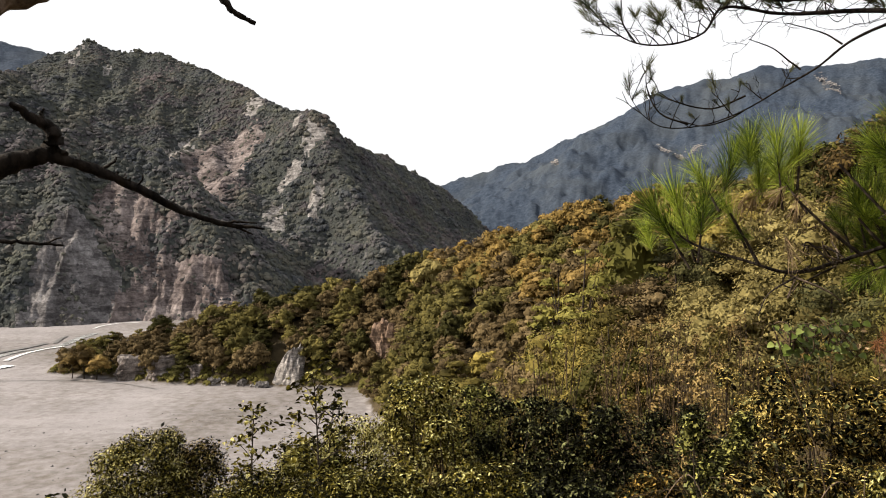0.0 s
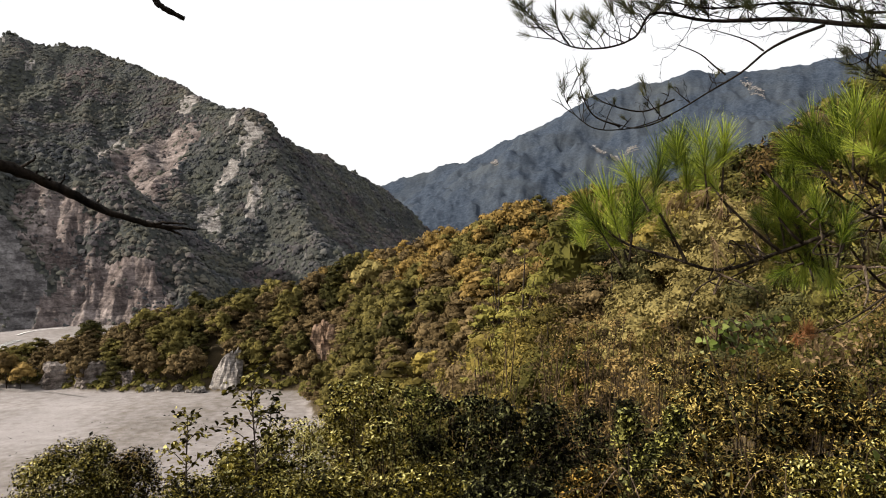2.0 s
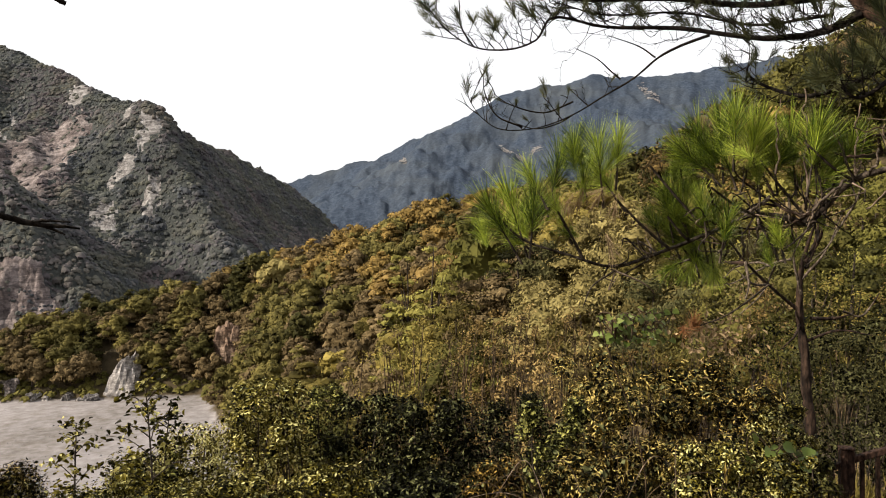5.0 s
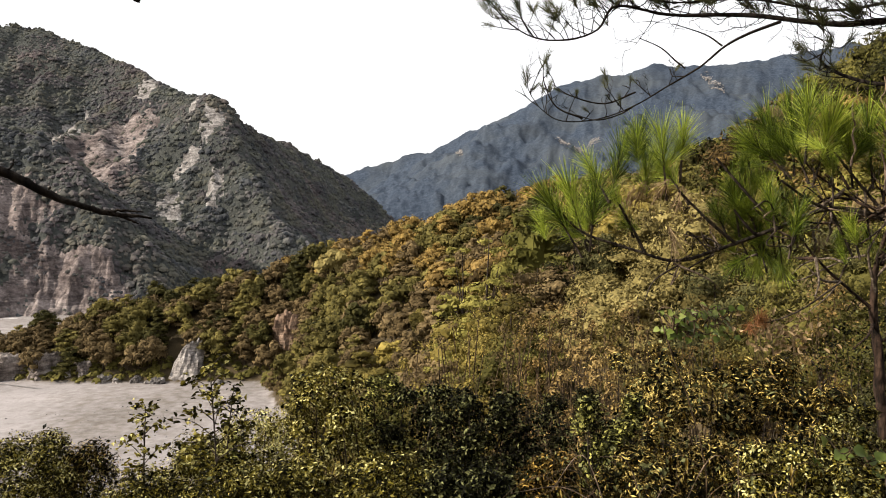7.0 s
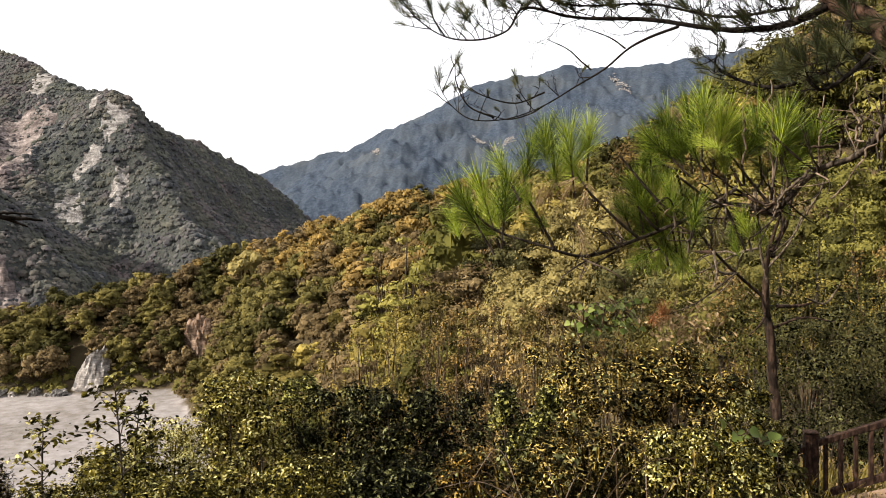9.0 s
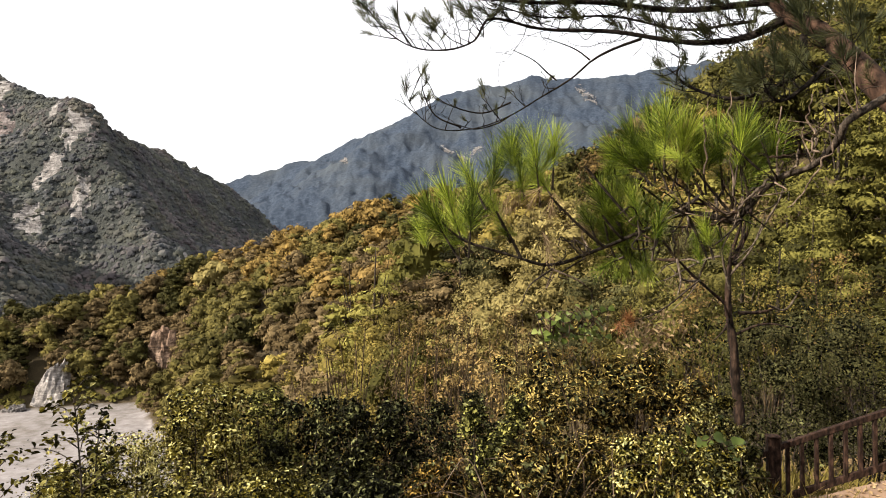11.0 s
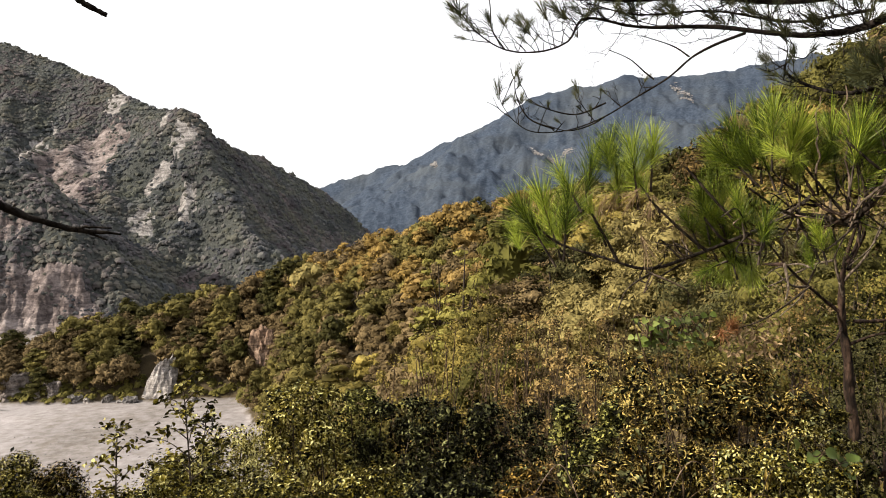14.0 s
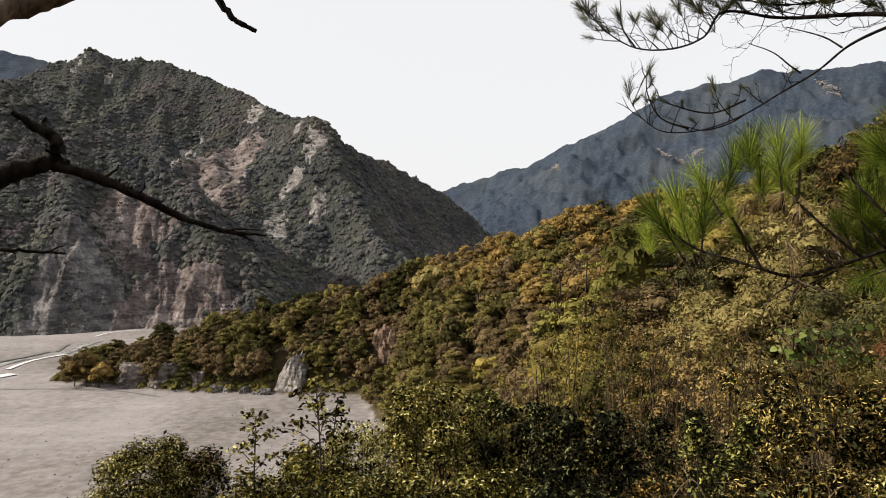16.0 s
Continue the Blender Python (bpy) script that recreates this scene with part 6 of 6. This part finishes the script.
DARK_TWIGS = [[(2.81, 3.22, 1.75), (2.70, 3.26, 1.77), (2.67, 3.39, 1.84), (2.57, 3.49, 1.97), (2.41, 3.49, 2.17)],
          [(2.79, 3.24, 1.75), (2.72, 3.32, 1.69), (2.68, 3.46, 1.68), (2.51, 3.53, 1.70), (2.37, 3.54, 1.73)],
          [(2.39, 3.55, 1.95), (2.44, 3.56, 1.83), (2.55, 3.58, 1.72)],
          [(2.67, 3.34, 1.86), (2.64, 3.39, 1.97), (2.66, 3.49, 2.09)],
          [(2.70, 3.33, 1.81), (2.64, 3.44, 1.82), (2.61, 3.55, 1.79)],
          [(2.95, 3.14, 2.21), (3.10, 3.10, 2.17), (3.18, 3.07, 2.19), (3.17, 2.96, 2.25)],
          [(3.08, 3.07, 2.16), (3.16, 3.12, 2.08), (3.18, 3.08, 2.07)],
          [(2.89, 3.15, 2.07), (2.96, 3.07, 2.05), (3.10, 3.07, 2.07)],
          [(2.80, 3.26, 1.78), (2.85, 3.30, 1.86), (2.90, 3.33, 1.91)],
          [(2.32, 3.62, 1.80), (2.43, 3.63, 1.74), (2.56, 3.59, 1.71)]]
for lines, mat in ((PALE_TWIGS, M_GREYTWIG), (DARK_TWIGS, M_DARKBARK)):
    for line in lines:
        line = smooth_line(line, 4)
        line[1:-1] += prnd.uniform(-0.006, 0.006, (len(line) - 2, 3))
        pine_part("twig", line, [0.0085, 0.007, 0.0035], mat, 5, on=bough, wobble=0.2)

# the small half-dead tree below the bough
small = thing("small_tree", "slim half-dead tree with rough bark and bare crooked branches", "tree", (4.24, 4.92, float(ground_z(np.array([4.24]), np.array([4.92]))[0])))


def small_part(name, line, radii, mat=M_DARKBARK, sides=8):
    eye = np.array([0.06, 0, EYE])
    p = eye + 1.5 * (smooth_line(line, 5) - eye) - np.array(small.location)
    radii = [0.9 * q for q in radii]
    part(name, mesh_of(name, *tube(p, radii, sides, 0.2), mat, None, True), small)


small_part("trunk", [(2.85, 3.28, -1.0), (2.84, 3.28, 0.5), (2.83, 3.29, 0.73), (2.82, 3.3, 1.02), (2.8, 3.31, 1.21), (2.81, 3.3, 1.47), (2.86, 3.26, 1.7)], [0.055, 0.05, 0.042, 0.036, 0.025, 0.01])
for line in [[(2.8, 3.31, 1.22), (2.62, 3.33, 1.37), (2.47, 3.32, 1.5), (2.34, 3.29, 1.63), (2.27, 3.33, 1.72)], [(2.81, 3.3, 1.4), (2.92, 3.25, 1.55), (2.98, 3.2, 1.75)], [(2.82, 3.3, 1.05), (2.95, 3.2, 1.12), (3.08, 3.1, 1.1)],
             [(2.62, 3.33, 1.37), (2.5, 3.3, 1.38), (2.4, 3.3, 1.46)], [(2.81, 3.3, 1.3), (2.72, 3.25, 1.5), (2.7, 3.2, 1.66)], [(2.8, 3.31, 1.15), (2.68, 3.2, 1.1), (2.55, 3.15, 1.04)], [(2.47, 3.32, 1.5), (2.44, 3.25, 1.38), (2.38, 3.2, 1.3)]]:
    small_part("branch", line, [0.016, 0.010, 0.004], M_GREYTWIG if line[0][2] > 1.29 else M_DARKBARK, 6)
for line in [[(3.00, 3.08, 1.90), (3.02, 3.15, 1.81), (3.00, 3.24, 1.68), (2.90, 3.22, 1.57), (2.81, 3.26, 1.48)],
          [(2.74, 3.29, 1.51), (2.70, 3.37, 1.49), (2.67, 3.49, 1.44), (2.53, 3.52, 1.37), (2.41, 3.53, 1.36)],
          [(2.72, 3.39, 1.49), (2.75, 3.49, 1.39), (2.70, 3.51, 1.29), (2.56, 3.50, 1.19)],
          [(2.67, 3.36, 1.47), (2.65, 3.46, 1.49), (2.59, 3.57, 1.46), (2.49, 3.54, 1.40)],
          [(2.93, 3.14, 1.23), (3.04, 3.14, 1.20), (3.11, 3.13, 1.27), (3.08, 3.06, 1.33)]]:
    small_part("branch", line, [0.012, 0.009, 0.004], M_GREYTWIG, 6)
for line in [[(2.83, 3.29, 1.46), (2.91, 3.34, 1.54), (2.94, 3.31, 1.63), (2.90, 3.23, 1.74), (2.93, 3.24, 1.85), (3.03, 3.26, 1.93)],
          [(2.81, 3.28, 1.49), (2.90, 3.31, 1.59), (2.93, 3.31, 1.70), (2.89, 3.23, 1.82)],
          [(2.57, 3.45, 1.49), (2.53, 3.57, 1.49), (2.48, 3.65, 1.52)],
          [(2.84, 3.27, 1.18), (2.98, 3.26, 1.18), (3.04, 3.22, 1.20)]]:
    small_part("branch", line, [0.020, 0.015, 0.008], M_DARKBARK, 6)


# ---------------------------------------------------------------- dead tree beside the eye
dead = thing("dead_tree", "dead tree with dark weathered bark and broken branches", "tree", (-2.6, 2.2, float(ground_z(np.array([-2.6]), np.array([2.2]))[0])))


def dead_part(name, line, radii, mat=M_DEADWOOD, sides=10, wobble=0.2, label=""):
    p = smooth_line(line, 6) - np.array(dead.location)
    p[2:-1] += rng.normal(size=(len(p) - 3, 3)) * min(radii[-1], 0.012) * 0.4
    part(name, mesh_of(name, *tube(p, radii, sides, wobble), mat, None, True), dead, label)


dead_part("trunk", [(-2.6, 2.2, -1.5), (-2.58, 2.22, 0.5), (-2.5, 2.26, 1.6), (-2.4, 2.2, 2.6), (-2.3, 2.2, 3.6)], [0.14, 0.12, 0.1, 0.07])
dead_part("branch", [(-2.5, 2.26, 1.6), (-2.1, 2.45, 1.78), (-1.94, 2.54, 1.83), (-1.82, 2.63, 1.87), (-1.73, 2.69, 1.92), (-1.63, 2.75, 1.965), (-1.56, 2.79, 1.965), (-1.42, 2.87, 1.92), (-1.28, 2.93, 1.85), (-1.14, 2.99, 1.77), (-0.96, 3.05, 1.71), (-0.80, 3.1, 1.69)],
          [0.06, 0.055, 0.050, 0.044, 0.026, 0.021, 0.018, 0.013, 0.004])
dead_part("branch", [(-1.64, 2.74, 1.96), (-1.585, 2.78, 1.99), (-1.565, 2.79, 2.05), (-1.61, 2.77, 2.11), (-1.70, 2.71, 2.17)], [0.034, 0.03, 0.03, 0.024, 0.012])
for line, rad in [([(-1.565, 2.79, 1.985), (-1.54, 2.79, 1.985), (-1.52, 2.79, 1.99)], [0.02, 0.01]), ([(-1.60, 2.77, 2.11), (-1.615, 2.77, 2.14), (-1.60, 2.77, 2.165)], [0.012, 0.005]), ([(-1.42, 2.87, 1.93), (-1.37, 2.88, 1.965), (-1.365, 2.88, 1.985)], [0.007, 0.003]),
                  ([(-1.30, 2.92, 1.87), (-1.275, 2.92, 1.885), (-1.27, 2.92, 1.915)], [0.006, 0.003]), ([(-0.98, 3.04, 1.715), (-0.9, 3.06, 1.72), (-0.83, 3.08, 1.715)], [0.008, 0.003]), ([(-0.93, 3.06, 1.70), (-0.87, 3.08, 1.675), (-0.85, 3.08, 1.665)], [0.006, 0.003])]:
    dead_part("twig", line, rad, sides=5)
krnd = np.random.default_rng(91)
spine = smooth_line([(-1.94, 2.54, 1.83), (-1.73, 2.69, 1.92), (-1.56, 2.79, 1.965), (-1.42, 2.87, 1.92), (-1.28, 2.93, 1.85), (-1.14, 2.99, 1.77), (-0.96, 3.05, 1.71)], 8)
for k in range(13):
    p = spine[int(krnd.uniform(0, 0.98) * len(spine))]
    d = np.array([krnd.uniform(-0.2, 0.9), krnd.uniform(-0.5, 0.2), krnd.uniform(-0.7, 0.9)]) * krnd.uniform(0.02, 0.05)
    dead_part("stub", [tuple(p), tuple(p + 0.55 * d + krnd.uniform(-0.006, 0.006, 3)), tuple(p + d)], [0.012 * krnd.uniform(0.5, 1), 0.004], sides=5)
for k in range(4):
    p = spine[int((0.25 + 0.2 * k) * len(spine)) - 2] + np.array([0.0, -0.02, 0.018])
    dead_part("lichen", [tuple(p), tuple(p + (0.006, -0.002, 0.012)), tuple(p + (0.003, -0.004, 0.024))], [0.006, 0.007, 0.003], M_PALEROCK, 6, 0.3, "pale lichen")
dead_part("branch", [(-2.52, 2.25, 1.45), (-2.1, 2.45, 1.6), (-1.85, 2.61, 1.625), (-1.73, 2.69, 1.63), (-1.63, 2.75, 1.622), (-1.54, 2.8, 1.615)], [0.02, 0.010, 0.008, 0.005], sides=6)
dead_part("twig", [(-1.6, 2.77, 1.62), (-1.56, 2.78, 1.64), (-1.535, 2.78, 1.645)], [0.005, 0.002], sides=4)
dead_part("branch", [(-2.34, 2.2, 3.3), (-1.7, 2.7, 3.2), (-1.12, 3.0, 2.9), (-0.97, 3.05, 2.7), (-0.91, 3.07, 2.64), (-0.84, 3.09, 2.61)], [0.04, 0.026, 0.015, 0.013, 0.009])
dead_part("limb", [(-2.5, 2.24, 1.9), (-1.9, 1.8, 2.0), (-1.38, 1.71, 2.13), (-1.19, 1.85, 2.26), (-1.08, 1.92, 2.335), (-0.95, 1.98, 2.46), (-0.8, 2.0, 2.7)], [0.07, 0.05, 0.033, 0.026, 0.02], M_PALEWOOD, wobble=0.04, label="pale brown smooth limb")


# ---------------------------------------------------------------- fence and path


def timber(name, a, b, wide, high, parent, bevel=0.006):
    """A squared timber from a to b with eased edges."""
    a, b = Vector(a), Vector(b)
    bm = bmesh.new()
    bmesh.ops.create_cube(bm, size=1)
    bmesh.ops.scale(bm, vec=(wide, high, (b - a).length), verts=bm.verts)
    bmesh.ops.bevel(bm, geom=bm.edges[:], offset=bevel, segments=1, affect="EDGES")
    me = bpy.data.meshes.new(name)
    d = (b - a).normalized()
    side = d.cross(Vector((0, 0, 1))) if abs(d.z) < 0.95 else Vector((0.46, 0.88, 0))
    side.normalize()
    up = side.cross(d)
    m = Matrix((side, up, d)).transposed().to_4x4()
    bm.transform(Matrix.Translation((a + b) / 2 - parent.location) @ m)
    bm.to_mesh(me)
    bm.free()
    me.materials.append(M_FENCE)
    return part(name, me, parent)


def fence_run(a, b, posts, first):
    """Posts, rails and upright bars from a to b, the tops of the top rail."""
    a, b = Vector(a), Vector(b)
    ob = thing("fence", "dark brown timber fence with upright bars along the path", "fence", (a.x, a.y, a.z - 0.8), "path fence")
    n = max(2, int((b - a).length / 0.165))
    timber("top_rail", a - Vector((0, 0, 0.045)), b - Vector((0, 0, 0.045)), 0.075, 0.065, ob)
    timber("bottom_rail", a - Vector((0, 0, 0.66)), b - Vector((0, 0, 0.66)), 0.05, 0.08, ob)
    for k in range(1, n):
        p = a + (b - a) * (k / n)
        timber("bar", p - Vector((0, 0, 0.64)), p - Vector((0, 0, 0.07)), 0.055, 0.04, ob, 0.004)
    for k in range(posts + 1):
        if k == 0 and not first:
            continue
        p = a + (b - a) * (k / posts)
        post = timber("post", p - Vector((0, 0, 1.25)), p + Vector((0, 0, 0.09)), 0.14, 0.14, ob, 0.012)
        timber("post_cap", p + Vector((0, 0, 0.093)), p + Vector((0, 0, 0.115)), 0.155, 0.155, ob, 0.008).parent = post
    return ob


fence_run((6.15, 6.63, -0.83), (7.95, 5.68, -0.05), 1, True)
fence_run((6.15, 6.63, -0.86), (3.3, 7.72, -1.62), 2, False)

u = np.linspace(0, 1, 24)[:, None]
left, right = np.array([5.2, 6.2, -1.80]) + u * np.array([3.2, -1.9, 1.15]), np.array([5.6, 7.0, -1.80]) + u * np.array([3.2, -1.75, 1.15])
rows = np.concatenate([left, left * 0.5 + right * 0.5 + [0, 0, 0.03], right, right - [0, 0, 0.3], left - [0, 0, 0.3]], 1).reshape(-1, 3)
i, j = np.meshgrid(np.arange(23), np.arange(5), indexing="ij")
faces = np.stack([i * 5 + j, i * 5 + (j + 1) % 5, (i + 1) * 5 + (j + 1) % 5, (i + 1) * 5 + j], -1).reshape(-1, 4)
tagged(new("path", mesh_of("path", rows, faces, M_LITTER)), "earth path strewn with fallen leaves", "path", kind="structure")


# fallen leaves on the path and along the foot of the fence
lrnd = np.random.default_rng(71)
lu, lw = lrnd.uniform(0, 1, 1500)[:, None], lrnd.uniform(-0.6, 1.0, 1500)[:, None]
lay = np.array([5.2, 6.2, -1.80]) + lu * np.array([3.2, -1.9, 1.15]) + lw * np.array([0.4, 0.8, 0.0])
on_path = (lw[:, 0] > 0) & (lw[:, 0] < 1)
lay[~on_path, 2] = ground_z(lay[~on_path, 0], lay[~on_path, 1])
lay[:, 2] += 0.035
tagged(new("fallen_leaves", mesh_of("fallen_leaves", *leaves(lay, np.array([0, 0, 1.0]) + 0.35 * lrnd.normal(size=lay.shape), lrnd.uniform(0.03, 0.08, 1500), 0.6, lrnd), M_DRYLEAF)), "dry brown leaves strewn over the path", "leaves", kind="stuff")

brnd2 = np.random.default_rng(72)
la, lr = np.radians(brnd2.uniform(37, 52, 4200)), brnd2.uniform(8.2, 15.0, 4200)
lay = np.stack([lr * np.sin(la), lr * np.cos(la), np.zeros(4200)], -1)
lay[:, 2] = ground_z(lay[:, 0], lay[:, 1]) + 0.03
tagged(new("leaf_litter", mesh_of("leaf_litter", *cards(lay, np.array([-0.3, -0.3, 1.0]) + 0.45 * brnd2.normal(size=lay.shape), brnd2.uniform(0.05, 0.12, 4200), 0.6, brnd2), M_DRYLEAF)), "dry tan leaves lying thick on the slope behind the fence", "leaves", kind="stuff")
ga, gr2 = np.radians(brnd2.uniform(36, 51, 1000)), brnd2.uniform(8.0, 11.5, 1000)
root = np.stack([gr2 * np.sin(ga), gr2 * np.cos(ga), np.zeros(1000)], -1)
root[:, 2] = ground_z(root[:, 0], root[:, 1])
tall_grass = brnd2.uniform(0.15, 0.5, (1000, 1))
bend = np.concatenate([brnd2.normal(size=(1000, 2)) * 0.45, np.ones((1000, 1))], 1) * tall_grass
wide = np.array([0.007, -0.005, 0.0])
blade = np.stack([root - wide, root + wide, root + bend * 0.6 + wide * 0.8, root + bend + np.array([0.05, 0.0, -0.04]), root + bend * 0.6 - wide * 0.8], 1).reshape(-1, 3)
quad = np.arange(1000)[:, None] * 5
tagged(new("grass", mesh_of("grass", blade, [quad + np.array([[0, 1, 2, 4]]), quad + np.array([[4, 2, 3]])], M_OLIVE)), "yellow-green grass blades behind the timber fence", "grass", kind="stuff")
